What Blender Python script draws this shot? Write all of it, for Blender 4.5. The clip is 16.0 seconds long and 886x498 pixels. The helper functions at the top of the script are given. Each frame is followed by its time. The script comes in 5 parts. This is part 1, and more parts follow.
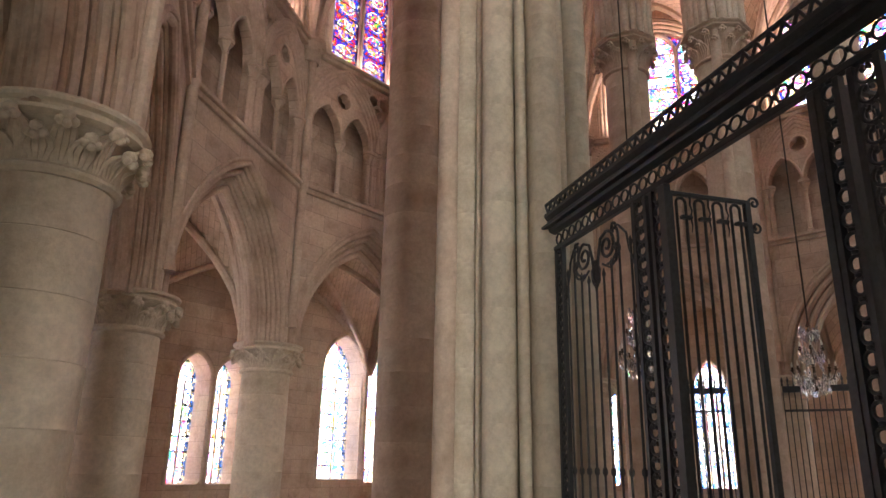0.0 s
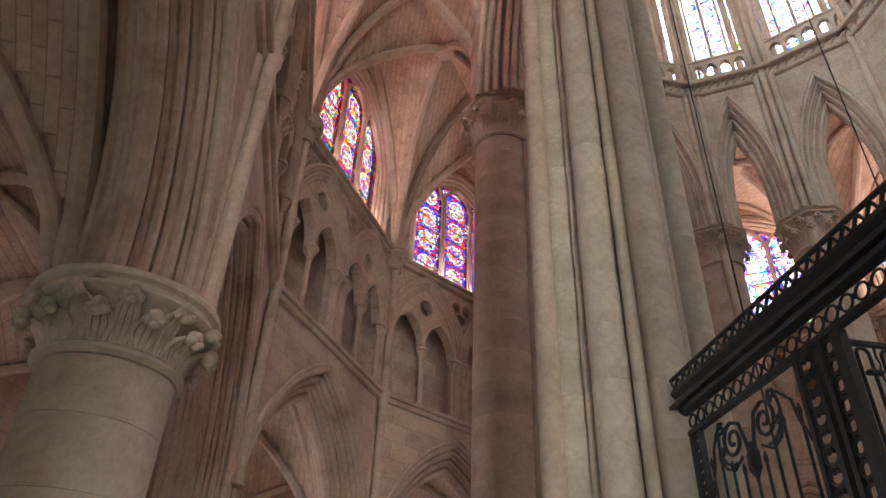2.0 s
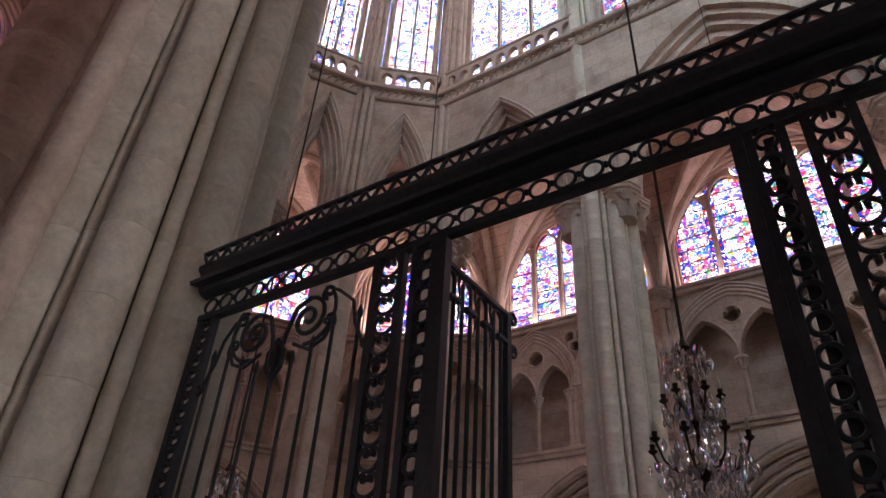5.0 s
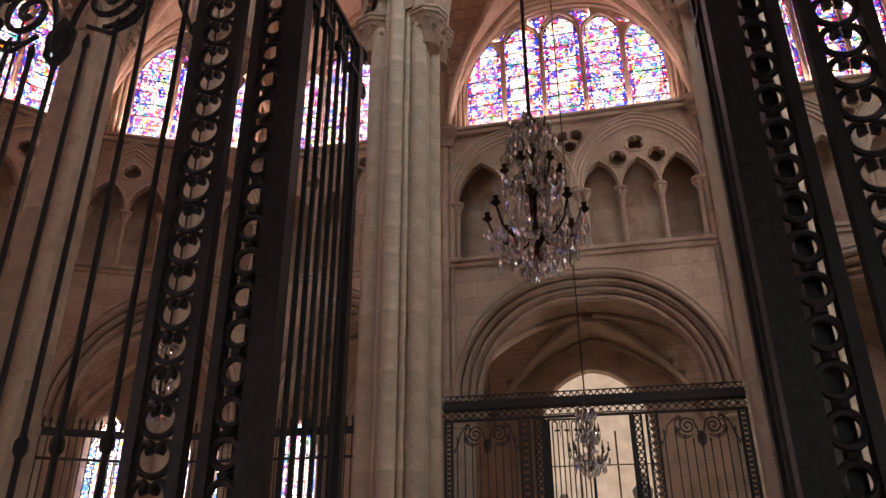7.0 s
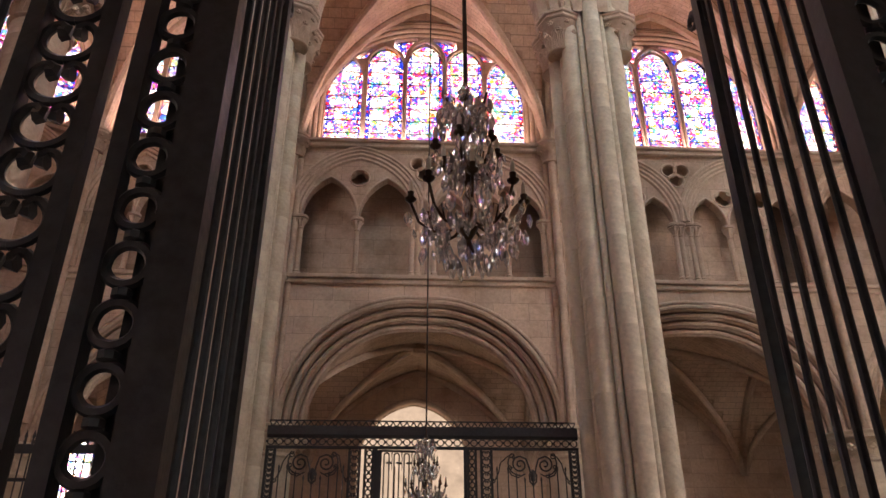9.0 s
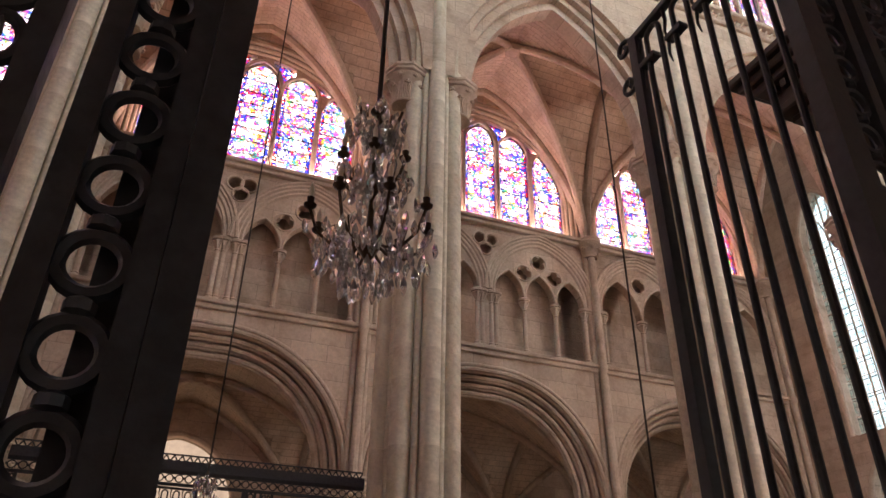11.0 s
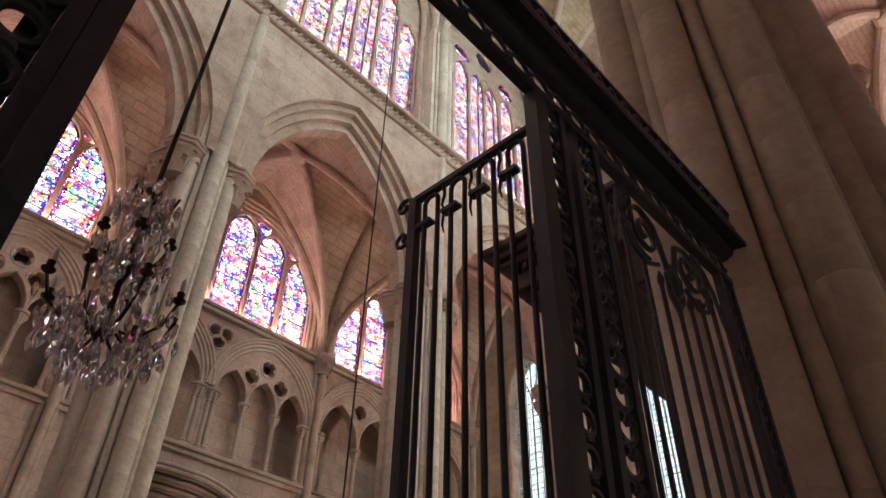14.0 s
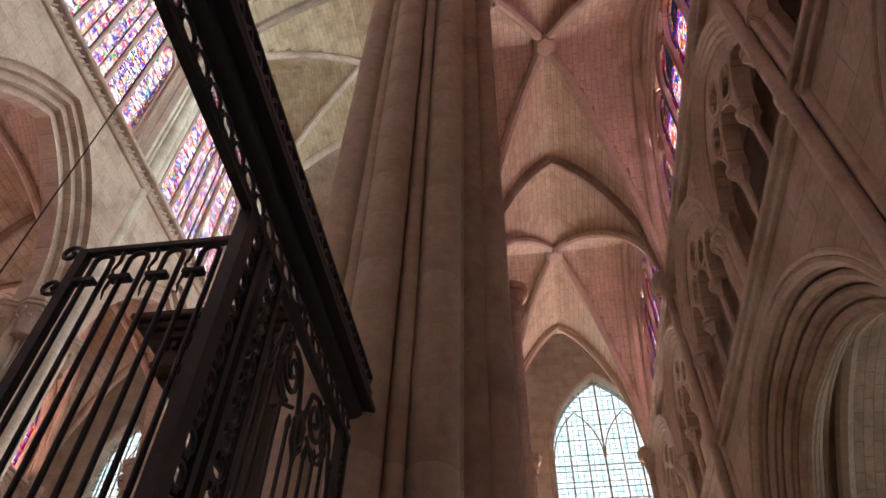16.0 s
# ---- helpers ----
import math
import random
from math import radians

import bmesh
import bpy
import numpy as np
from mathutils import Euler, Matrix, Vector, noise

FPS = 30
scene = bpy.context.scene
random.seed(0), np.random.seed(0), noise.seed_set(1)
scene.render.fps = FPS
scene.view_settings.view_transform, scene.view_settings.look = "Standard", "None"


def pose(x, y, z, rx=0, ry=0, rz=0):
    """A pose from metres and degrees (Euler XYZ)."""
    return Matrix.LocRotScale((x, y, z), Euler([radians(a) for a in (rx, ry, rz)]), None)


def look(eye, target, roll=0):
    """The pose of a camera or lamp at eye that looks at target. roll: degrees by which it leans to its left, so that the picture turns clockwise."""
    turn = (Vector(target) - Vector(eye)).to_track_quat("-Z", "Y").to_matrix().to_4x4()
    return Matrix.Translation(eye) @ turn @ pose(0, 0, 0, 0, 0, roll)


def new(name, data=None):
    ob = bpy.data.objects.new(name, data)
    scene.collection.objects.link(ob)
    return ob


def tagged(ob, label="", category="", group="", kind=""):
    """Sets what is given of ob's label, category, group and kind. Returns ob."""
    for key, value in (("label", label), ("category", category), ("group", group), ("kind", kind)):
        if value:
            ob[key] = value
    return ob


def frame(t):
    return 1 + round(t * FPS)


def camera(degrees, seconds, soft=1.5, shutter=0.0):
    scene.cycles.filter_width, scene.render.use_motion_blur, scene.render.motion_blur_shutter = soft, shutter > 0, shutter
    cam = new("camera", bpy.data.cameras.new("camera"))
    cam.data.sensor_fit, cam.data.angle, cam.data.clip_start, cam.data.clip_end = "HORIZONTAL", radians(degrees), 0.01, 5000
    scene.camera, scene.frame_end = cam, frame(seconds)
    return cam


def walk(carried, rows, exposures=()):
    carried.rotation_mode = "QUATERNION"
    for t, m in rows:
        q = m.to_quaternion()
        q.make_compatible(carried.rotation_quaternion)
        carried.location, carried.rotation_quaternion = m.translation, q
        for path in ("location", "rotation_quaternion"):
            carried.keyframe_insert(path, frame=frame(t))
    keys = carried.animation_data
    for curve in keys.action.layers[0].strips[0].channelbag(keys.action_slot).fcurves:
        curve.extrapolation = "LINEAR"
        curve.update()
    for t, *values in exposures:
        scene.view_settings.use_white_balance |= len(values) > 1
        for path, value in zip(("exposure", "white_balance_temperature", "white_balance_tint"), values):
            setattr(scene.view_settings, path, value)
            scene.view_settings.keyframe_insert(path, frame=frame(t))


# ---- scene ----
cam = camera(64.6, 16.0)
PATH = [
    (0, (3.487, -2.927, 2.077), (1.653, -2.385, 2.661), 1.1),
    (0.5, (3.271, -2.907, 2.111), (1.474, -2.52, 2.899), 0.6),
    (1, (3.034, -2.966, 2.086), (1.299, -2.696, 3.044), 0.8),
    (1.5, (2.783, -2.907, 2.066), (1.107, -2.693, 3.135), 1.6),
    (2, (2.484, -2.808, 2.065), (0.861, -2.562, 3.206), 2.6),
    (2.5, (2.177, -2.82, 2.044), (0.604, -2.458, 3.225), 2.4),
    (3, (1.885, -2.751, 2.001), (0.373, -2.246, 3.208), 3.2),
    (3.5, (1.653, -2.658, 2.0), (0.247, -1.941, 3.229), 3.8),
    (4, (1.395, -2.623, 1.978), (0.138, -1.667, 3.206), 4.1),
    (4.5, (1.144, -2.519, 1.98), (0.051, -1.347, 3.175), 3.6),
    (5, (0.959, -2.336, 1.971), (0.028, -1.006, 3.139), 3.6),
    (7.5, (0.155, -1.756, 1.697), (-0.14, 0.069, 2.461), -0.6),
    (8, (0.009, -1.584, 1.727), (-0.163, 0.242, 2.525), -0.4),
    (10.5, (-0.547, -0.910, 1.827), (-0.049, 0.767, 2.797), 0.6),
    (11, (-0.648, -0.897, 1.807), (-0.007, 0.713, 2.805), 0.9),
    (11.5, (-0.692, -0.897, 1.799), (0.087, 0.631, 2.827), 1.3),
    (12, (-0.700, -0.909, 1.813), (0.192, 0.522, 2.888), 1.1),
    (12.5, (-0.705, -0.946, 1.807), (0.260, 0.391, 2.938), 1.0),
    (13, (-0.707, -0.958, 1.822), (0.300, 0.305, 3.001), 1.0),
    (13.5, (-0.722, -0.954, 1.824), (0.321, 0.236, 3.048), 1.1),
    (14, (-0.762, -0.982, 1.810), (0.352, 0.089, 3.079), 1.4),
    (14.5, (-0.801, -1.08, 1.826), (0.435, -0.208, 3.135), 0.6),
    (15, (-0.855, -1.115, 1.852), (0.474, -0.482, 3.207), 0.1),
    (15.5, (-0.905, -1.104, 1.85), (0.445, -0.685, 3.265), -0.3),
    (16, (-0.953, -1.103, 1.835), (0.371, -0.885, 3.318), 1.8),
]
EXPOSURES = [(0.0, 2.75, 6600, 22), (1.5, 2.5, 6400, 21), (2.5, 2.7, 6050, 19), (3.0, 2.6, 5900, 20), (3.5, 2.6, 5700, 19), (4.5, 1.9, 5800, 29), (5.0, 1.75, 6000, 34),
             (7.5, 2.15, 7350, 39), (8.0, 2.32, 7350, 39), (11.0, 2.2, 7250, 40), (13.5, 2.0, 7150, 38), (16.0, 1.95, 7150, 42)]
walk(cam, [(t, look(eye, target, roll)) for t, eye, target, roll in PATH], EXPOSURES)

# ---- world and sun ----
SUN_TURN, SUN_RISE = 200.0, 42.0
world = bpy.data.worlds.new("world")
scene.world = world
world.use_nodes = True
wn = world.node_tree
sky = wn.nodes.new("ShaderNodeTexSky")
sky.sky_type, sky.sun_disc = "NISHITA", False
sky.sun_elevation, sky.sun_rotation = radians(SUN_RISE), radians(SUN_TURN)
wn.nodes["Background"].inputs["Strength"].default_value = 0.12
wn.links.new(sky.outputs["Color"], wn.nodes["Background"].inputs["Color"])
sun = new("sun", bpy.data.lights.new("sun", "SUN"))
sun.data.energy, sun.data.angle, sun.data.color = 1.2, radians(12), (1.0, 0.95, 0.88)
sun.matrix_world = pose(0, 0, 60, 90 - SUN_RISE, 0, 180 - SUN_TURN)

WINDOW_LIGHT = 8.0      # brightness of the overcast sky behind the windows
APSE_LIGHT = 11.0
# Strength of the windows added out of view in the outer north aisle.
NORTH_AISLE_FILL = 2.0
NORTH_CHOIR_FILL = 7.5      # fill light through the unseen north choir windows
SILL_LIGHT = 4.5       # strength of the added sill lamps for each metre of the aisle windows


# ---- materials ----
def material(name, rough=0.8, metal=0.0):
    m = bpy.data.materials.new(name)
    m.use_nodes = True
    t = m.node_tree
    b = t.nodes["Principled BSDF"]
    b.inputs["Roughness"].default_value, b.inputs["Metallic"].default_value = rough, metal
    return m, t, b


def node(t, kind, **values):
    n = t.nodes.new("ShaderNode" + kind)
    for k, v in values.items():
        n.inputs[k.replace("_", " ")].default_value = v
    return n


def ramp(t, source, stops):
    r = t.nodes.new("ShaderNodeValToRGB")
    e = r.color_ramp.elements
    while len(e) > 1:
        e.remove(e[-1])
    e[0].position, e[0].color = stops[0][0], (*stops[0][1], 1)
    for p, c in stops[1:]:
        e.new(p).color = (*c, 1)
    t.links.new(source, r.inputs["Fac"])
    return r


def mix(t, kind, fac, a, b):
    n = t.nodes.new("ShaderNodeMix")
    n.data_type, n.blend_type = "RGBA", kind
    for k, s in ((0, fac), (6, a), (7, b)):
        if isinstance(s, (int, float)):
            n.inputs[k].default_value = s
        elif isinstance(s, tuple):
            n.inputs[k].default_value = (*s, 1)
        else:
            t.links.new(s, n.inputs[k])
    return n.outputs[2]


def stone(name, low, mid, high, block=None, course=0.0, rough=0.85, stain=(0.5, 0.42, 0.34), joint=0.3, relief=0.3, flat=False):
    """Limestone: broad drifts of tone, fine grain, faint block joints and some grime."""
    m, t, b = material(name, rough)
    co = t.nodes.new("ShaderNodeTexCoord")
    broad = node(t, "TexNoise", Scale=0.55, Detail=4.0, Roughness=0.6)
    fine = node(t, "TexNoise", Scale=13.0, Detail=8.0, Roughness=0.7)
    patch = node(t, "TexNoise", Scale=1.7, Detail=3.0, Roughness=0.55)
    for n in (broad, fine, patch):
        t.links.new(co.outputs["Object"], n.inputs["Vector"])
    colour = ramp(t, broad.outputs["Fac"], [(0.3, low), (0.5, mid), (0.7, high)]).outputs["Color"]
    grain = ramp(t, fine.outputs["Fac"], [(0.3, (0.78, 0.78, 0.78)), (0.7, (1.12, 1.12, 1.12))]).outputs["Color"]
    colour = mix(t, "MULTIPLY", 0.9, colour, grain)
    dirt = ramp(t, patch.outputs["Fac"], [(0.5, (0, 0, 0)), (0.75, (0.55, 0.55, 0.55))]).outputs["Color"]
    colour = mix(t, "MULTIPLY", dirt, colour, stain)
    info = t.nodes.new("ShaderNodeObjectInfo")
    each = ramp(t, info.outputs["Random"], [(0.0, (0.88, 0.87, 0.86)), (1.0, (1.1, 1.1, 1.1))]).outputs["Color"]
    colour = mix(t, "MULTIPLY", 0.7, colour, each)
    height = fine.outputs["Fac"]
    if block:
        turn = node(t, "Mapping")
        turn.inputs["Rotation"].default_value = (0, 0, 0) if flat else (radians(90), 0, 0)
        t.links.new(co.outputs["Object"], turn.inputs["Vector"])
        br = node(t, "TexBrick", Scale=1.0, Mortar_Size=0.008, Mortar_Smooth=0.4, Brick_Width=block[0], Row_Height=block[1], Bias=0.0)
        br.inputs["Color1"].default_value = (0.86, 0.85, 0.84, 1)
        br.inputs["Color2"].default_value = (1.08, 1.07, 1.05, 1)
        br.inputs["Mortar"].default_value = (1.0 - joint, 1.0 - joint, 1.0 - joint, 1)
        t.links.new(turn.outputs["Vector"], br.inputs["Vector"])
        colour = mix(t, "MULTIPLY", 0.75, colour, br.outputs["Color"])
        add = node(t, "Math")
        add.operation = "MULTIPLY_ADD"
        t.links.new(br.outputs["Fac"], add.inputs[0])
        add.inputs[1].default_value = -0.6
        t.links.new(fine.outputs["Fac"], add.inputs[2])
        height = add.outputs[0]
    bump = node(t, "Bump", Strength=relief, Distance=0.02)
    t.links.new(height, bump.inputs["Height"])
    t.links.new(bump.outputs["Normal"], b.inputs["Normal"])
    t.links.new(colour, b.inputs["Base Color"])
    b.inputs["Specular IOR Level"].default_value = 0.25
    return m


STONE = stone("warm_limestone", (0.47, 0.345, 0.265), (0.575, 0.435, 0.34), (0.64, 0.51, 0.405), block=(0.85, 0.42), joint=0.42, relief=0.5)
TRIM = stone("carved_limestone", (0.46, 0.34, 0.26), (0.575, 0.44, 0.345), (0.65, 0.525, 0.42), relief=0.5)
PALE = stone("pale_pier_limestone", (0.52, 0.43, 0.325), (0.64, 0.55, 0.435), (0.72, 0.64, 0.52), relief=0.45)
VAULT = stone("pink_vault_ashlar", (0.5, 0.37, 0.275), (0.6, 0.45, 0.345), (0.66, 0.51, 0.4), block=(0.36, 0.13), joint=0.5, flat=True)
CHOIR = stone("ochre_vault_ashlar", (0.47, 0.34, 0.21), (0.57, 0.43, 0.28), (0.64, 0.5, 0.35), block=(0.42, 0.17), joint=0.6, flat=True)
# Floor out of view, kept pale to bounce light up into the vaults.
FLOOR = stone("worn_floor_slabs", (0.36, 0.3, 0.24), (0.46, 0.39, 0.32), (0.54, 0.47, 0.39), rough=0.55)


def plain(name, a, b2, scale, rough, metal=0.0, relief=0.2):
    m, t, b = material(name, rough, metal)
    co = t.nodes.new("ShaderNodeTexCoord")
    n = node(t, "TexNoise", Scale=scale, Detail=6.0, Roughness=0.6)
    t.links.new(co.outputs["Object"], n.inputs["Vector"])
    c = ramp(t, n.outputs["Fac"], [(0.35, a), (0.7, b2)])
    t.links.new(c.outputs["Color"], b.inputs["Base Color"])
    r = ramp(t, n.outputs["Fac"], [(0.3, (rough * 0.8,) * 3), (0.7, (min(1, rough * 1.25),) * 3)])
    t.links.new(r.outputs["Color"], b.inputs["Roughness"])
    bump = node(t, "Bump", Strength=relief, Distance=0.01)
    t.links.new(n.outputs["Fac"], bump.inputs["Height"])
    t.links.new(bump.outputs["Normal"], b.inputs["Normal"])
    return m


IRON = plain("black_wrought_iron", (0.018, 0.0195, 0.0215), (0.038, 0.041, 0.045), 30, 0.42, 0.0)
IRON.node_tree.nodes["Principled BSDF"].inputs["Specular IOR Level"].default_value = 0.45
WOOD = plain("dark_oak", (0.025, 0.014, 0.009), (0.06, 0.032, 0.02), 14, 0.45)
BRONZE = plain("dark_bronze", (0.03, 0.02, 0.012), (0.08, 0.05, 0.03), 25, 0.35, 0.8)
LEAD = plain("lead_and_bars", (0.02, 0.02, 0.022), (0.05, 0.05, 0.05), 20, 0.6)
ROPE = plain("dark_cord", (0.03, 0.022, 0.018), (0.06, 0.045, 0.035), 60, 0.9)
WAX = plain("ivory_wax", (0.7, 0.64, 0.52), (0.78, 0.72, 0.62), 20, 0.5)
CLOTH = plain("crimson_cloth", (0.12, 0.008, 0.012), (0.2, 0.012, 0.02), 30, 0.9)
PLASTER = plain("white_statue_stone", (0.55, 0.52, 0.48), (0.68, 0.65, 0.6), 6, 0.8)


def crystal():
    m, t, b = material("cut_crystal", 0.03)
    b.inputs["Transmission Weight"].default_value = 0.82
    b.inputs["IOR"].default_value = 1.55
    b.inputs["Base Color"].default_value = (0.95, 0.94, 0.96, 1)
    return m


CRYSTAL = crystal()


def calc(t, op, a, b=0.0, c=0.0):
    n = node(t, "Math")
    n.operation = op
    for i, v in enumerate((a, b, c)):
        if isinstance(v, (int, float)):
            n.inputs[i].default_value = v
        else:
            t.links.new(v, n.inputs[i])
    return n.outputs[0]


def stained(name, palette, cell, ground=None, bar=0.42, lead_width=0.07, quarry=0.0, hem=0.4, medal=0.29, broad=0.22):
    """Stained glass: small coloured pieces between dark leads and iron bars; with a ground, medallions within a border."""
    m = bpy.data.materials.new(name)
    m.use_nodes = True
    t = m.node_tree
    t.nodes.clear()
    out = t.nodes.new("ShaderNodeOutputMaterial")
    co = t.nodes.new("ShaderNodeTexCoord")
    info = t.nodes.new("ShaderNodeObjectInfo")
    split = t.nodes.new("ShaderNodeSeparateXYZ")
    t.links.new(co.outputs["Object"], split.inputs["Vector"])
    x, z = split.outputs["X"], split.outputs["Z"]
    place = t.nodes.new("ShaderNodeCombineXYZ")
    t.links.new(calc(t, "MULTIPLY_ADD", info.outputs["Random"], 37.0, x), place.inputs["X"])
    t.links.new(z, place.inputs["Z"])
    cells = node(t, "TexVoronoi", Scale=cell, Randomness=0.85)
    edge = t.nodes.new("ShaderNodeTexVoronoi")
    edge.feature = "DISTANCE_TO_EDGE"
    edge.inputs["Scale"].default_value, edge.inputs["Randomness"].default_value = cell, 0.85
    large = node(t, "TexVoronoi", Scale=cell * 0.3, Randomness=0.6)
    for n in (cells, edge, large):
        t.links.new(place.outputs["Vector"], n.inputs["Vector"])

    def colours(source, channel, tints):
        pick = t.nodes.new("ShaderNodeSeparateColor")
        t.links.new(source.outputs["Color"], pick.inputs["Color"])
        r = ramp(t, pick.outputs[channel], [(i / len(tints), c) for i, c in enumerate(tints)])
        r.color_ramp.interpolation = "CONSTANT"
        return r.outputs["Color"]

    colour = mix(t, "MIX", broad, colours(cells, 0, palette), colours(large, 1, palette))
    dark = ramp(t, edge.outputs["Distance"], [(lead_width * 0.7, (1, 1, 1)), (lead_width * 1.4, (0, 0, 0))]).outputs["Color"] if lead_width else None
    masks = [dark] if dark else []
    masks.append(calc(t, "LESS_THAN", calc(t, "PINGPONG", z, bar / 2), 0.018))
    if quarry:
        masks.append(calc(t, "LESS_THAN", calc(t, "PINGPONG", x, quarry / 2), 0.008))
        masks.append(calc(t, "LESS_THAN", calc(t, "PINGPONG", z, quarry / 2), 0.008))
    if ground:
        up = calc(t, "PINGPONG", calc(t, "ADD", z, bar), bar)
        r = calc(t, "SQRT", calc(t, "ADD", calc(t, "MULTIPLY", x, x), calc(t, "MULTIPLY", up, up)))
        side = calc(t, "ABSOLUTE", x)
        if medal:
            colour = mix(t, "MIX", calc(t, "GREATER_THAN", r, medal), colour, colours(cells, 1, ground))
            ring = calc(t, "LESS_THAN", calc(t, "ABSOLUTE", calc(t, "SUBTRACT", r, medal + 0.015)), 0.014)
            colour = mix(t, "MIX", ring, colour, palette[0])
        hem_on = calc(t, "GREATER_THAN", side, hem)
        colour = mix(t, "MIX", hem_on, colour, colours(cells, 2, [ground[0], palette[0], ground[1], ground[0]]))
        masks.append(calc(t, "LESS_THAN", calc(t, "ABSOLUTE", calc(t, "SUBTRACT", side, hem)), 0.009))
        if medal:
            masks.append(calc(t, "LESS_THAN", calc(t, "ABSOLUTE", calc(t, "SUBTRACT", r, medal)), 0.008))
    grime = node(t, "TexNoise", Scale=2.2, Detail=5.0, Roughness=0.7)
    t.links.new(place.outputs["Vector"], grime.inputs["Vector"])
    colour = mix(t, "MULTIPLY", 1.0, colour, ramp(t, grime.outputs["Fac"], [(0.3, (0.6, 0.6, 0.6)), (0.7, (1.0, 1.0, 1.0))]).outputs["Color"])
    clear = t.nodes.new("ShaderNodeBsdfTransparent")
    t.links.new(colour, clear.inputs["Color"])
    lead = node(t, "BsdfDiffuse")
    lead.inputs["Color"].default_value = (0.03, 0.03, 0.03, 1)
    total = masks[0]
    for extra in masks[1:]:
        total = mix(t, "LIGHTEN", 1.0, total, extra)
    shader = t.nodes.new("ShaderNodeMixShader")
    t.links.new(total, shader.inputs["Fac"])
    t.links.new(clear.outputs["BSDF"], shader.inputs[1])
    t.links.new(lead.outputs["BSDF"], shader.inputs[2])
    t.links.new(shader.outputs["Shader"], out.inputs["Surface"])
    return m


BLUE, RED, GOLD, WHITE = (0.0015, 0.006, 0.085), (0.11, 0.003, 0.003), (0.2, 0.07, 0.003), (0.2, 0.208, 0.165)
VIOLET, GREEN, PINK, SKYB = (0.014, 0.002, 0.08), (0.004, 0.11, 0.012), (0.16, 0.016, 0.022), (0.006, 0.03, 0.13)
GLASS_MULTI = stained("bright_figured_stained_glass", [WHITE, SKYB, WHITE, BLUE, PINK, SKYB, WHITE, RED, GREEN, WHITE, VIOLET, GOLD, BLUE], 19.0, [BLUE, RED, VIOLET, SKYB, PINK, WHITE], medal=0.0, broad=0.45)
GLASS_BLUE = stained("blue_and_red_stained_glass", [WHITE, BLUE, VIOLET, RED, SKYB, GOLD, WHITE, PINK, BLUE, GREEN, GOLD, RED], 17.0, [BLUE, RED, BLUE, SKYB, GOLD, RED, VIOLET])
GLASS_RED = stained("red_and_violet_stained_glass", [WHITE, PINK, GOLD, VIOLET, BLUE, RED, WHITE, SKYB, RED, GREEN], 17.0, [RED, BLUE, GOLD, RED, GREEN, VIOLET])
GLASS_APSE = stained("pale_stained_glass", [WHITE, SKYB, WHITE, GREEN, WHITE, BLUE, WHITE, SKYB, GOLD, WHITE, PINK, BLUE], 17.0, [SKYB, WHITE, BLUE, WHITE, GREEN, PINK], medal=0.0, broad=0.4)
# Backlit cream for a lit pale chapel wall and the bright window below.
CREAM_GLOW = stained("backlit_cream_pane", [(0.3, 0.27, 0.19), (0.32, 0.29, 0.205), (0.285, 0.258, 0.18)], 1.3, lead_width=0.0, bar=1.6)
GLASS_CLEAR = stained("pale_grisaille_glass", [(0.15, 0.285, 0.3), (0.2, 0.31, 0.325), (0.12, 0.265, 0.29), (0.25, 0.33, 0.335)], 9.0, lead_width=0.0, quarry=0.24, bar=0.72)

# Glass of the low west window that is added out of view.
GLASS_PLAIN = stained("plain_pale_glass", [(0.27, 0.3, 0.27), (0.31, 0.33, 0.3), (0.25, 0.28, 0.26)], 6.0, lead_width=0.0, quarry=0.3, bar=0.9)


# ---- geometry helpers ----
class Geo:
    def __init__(self):
        self.v, self.f = [], []

    def add(self, verts, faces):
        n = len(self.v)
        self.v.extend(tuple(float(c) for c in p) for p in verts)
        self.f.extend(tuple(n + i for i in f) for f in faces)
        return self

    def mesh(self, name, mat, sharp=35):
        seat, order, index = {}, [], []
        for p in self.v:
            k = (round(p[0], 4), round(p[1], 4), round(p[2], 4))
            if k not in seat:
                seat[k] = len(order)
                order.append(p)
            index.append(seat[k])
        faces = []
        for f in self.f:
            q = []
            for i in f:
                if index[i] not in q:
                    q.append(index[i])
            if len(q) > 2:
                faces.append(q)
        me = bpy.data.meshes.new(name)
        me.from_pydata(order, [], faces)
        me.materials.append(mat)
        me.shade_smooth()
        me.set_sharp_from_angle(angle=radians(sharp))
        me.update()
        return me


def part(name, geo, mat, parent=None, label="", m=None, sharp=35):
    data = geo if isinstance(geo, bpy.types.Mesh) else geo.mesh(name, mat, sharp)
    ob = new(name, data)
    if parent is not None:
        ob.parent = parent
    if m is not None:
        ob.matrix_basis = m
    return tagged(ob, label)


def thing(name, label, category, m=None, group="", kind=""):
    ob = new(name)
    if m is not None:
        ob.matrix_basis = m
    return tagged(ob, label, category, group, kind)


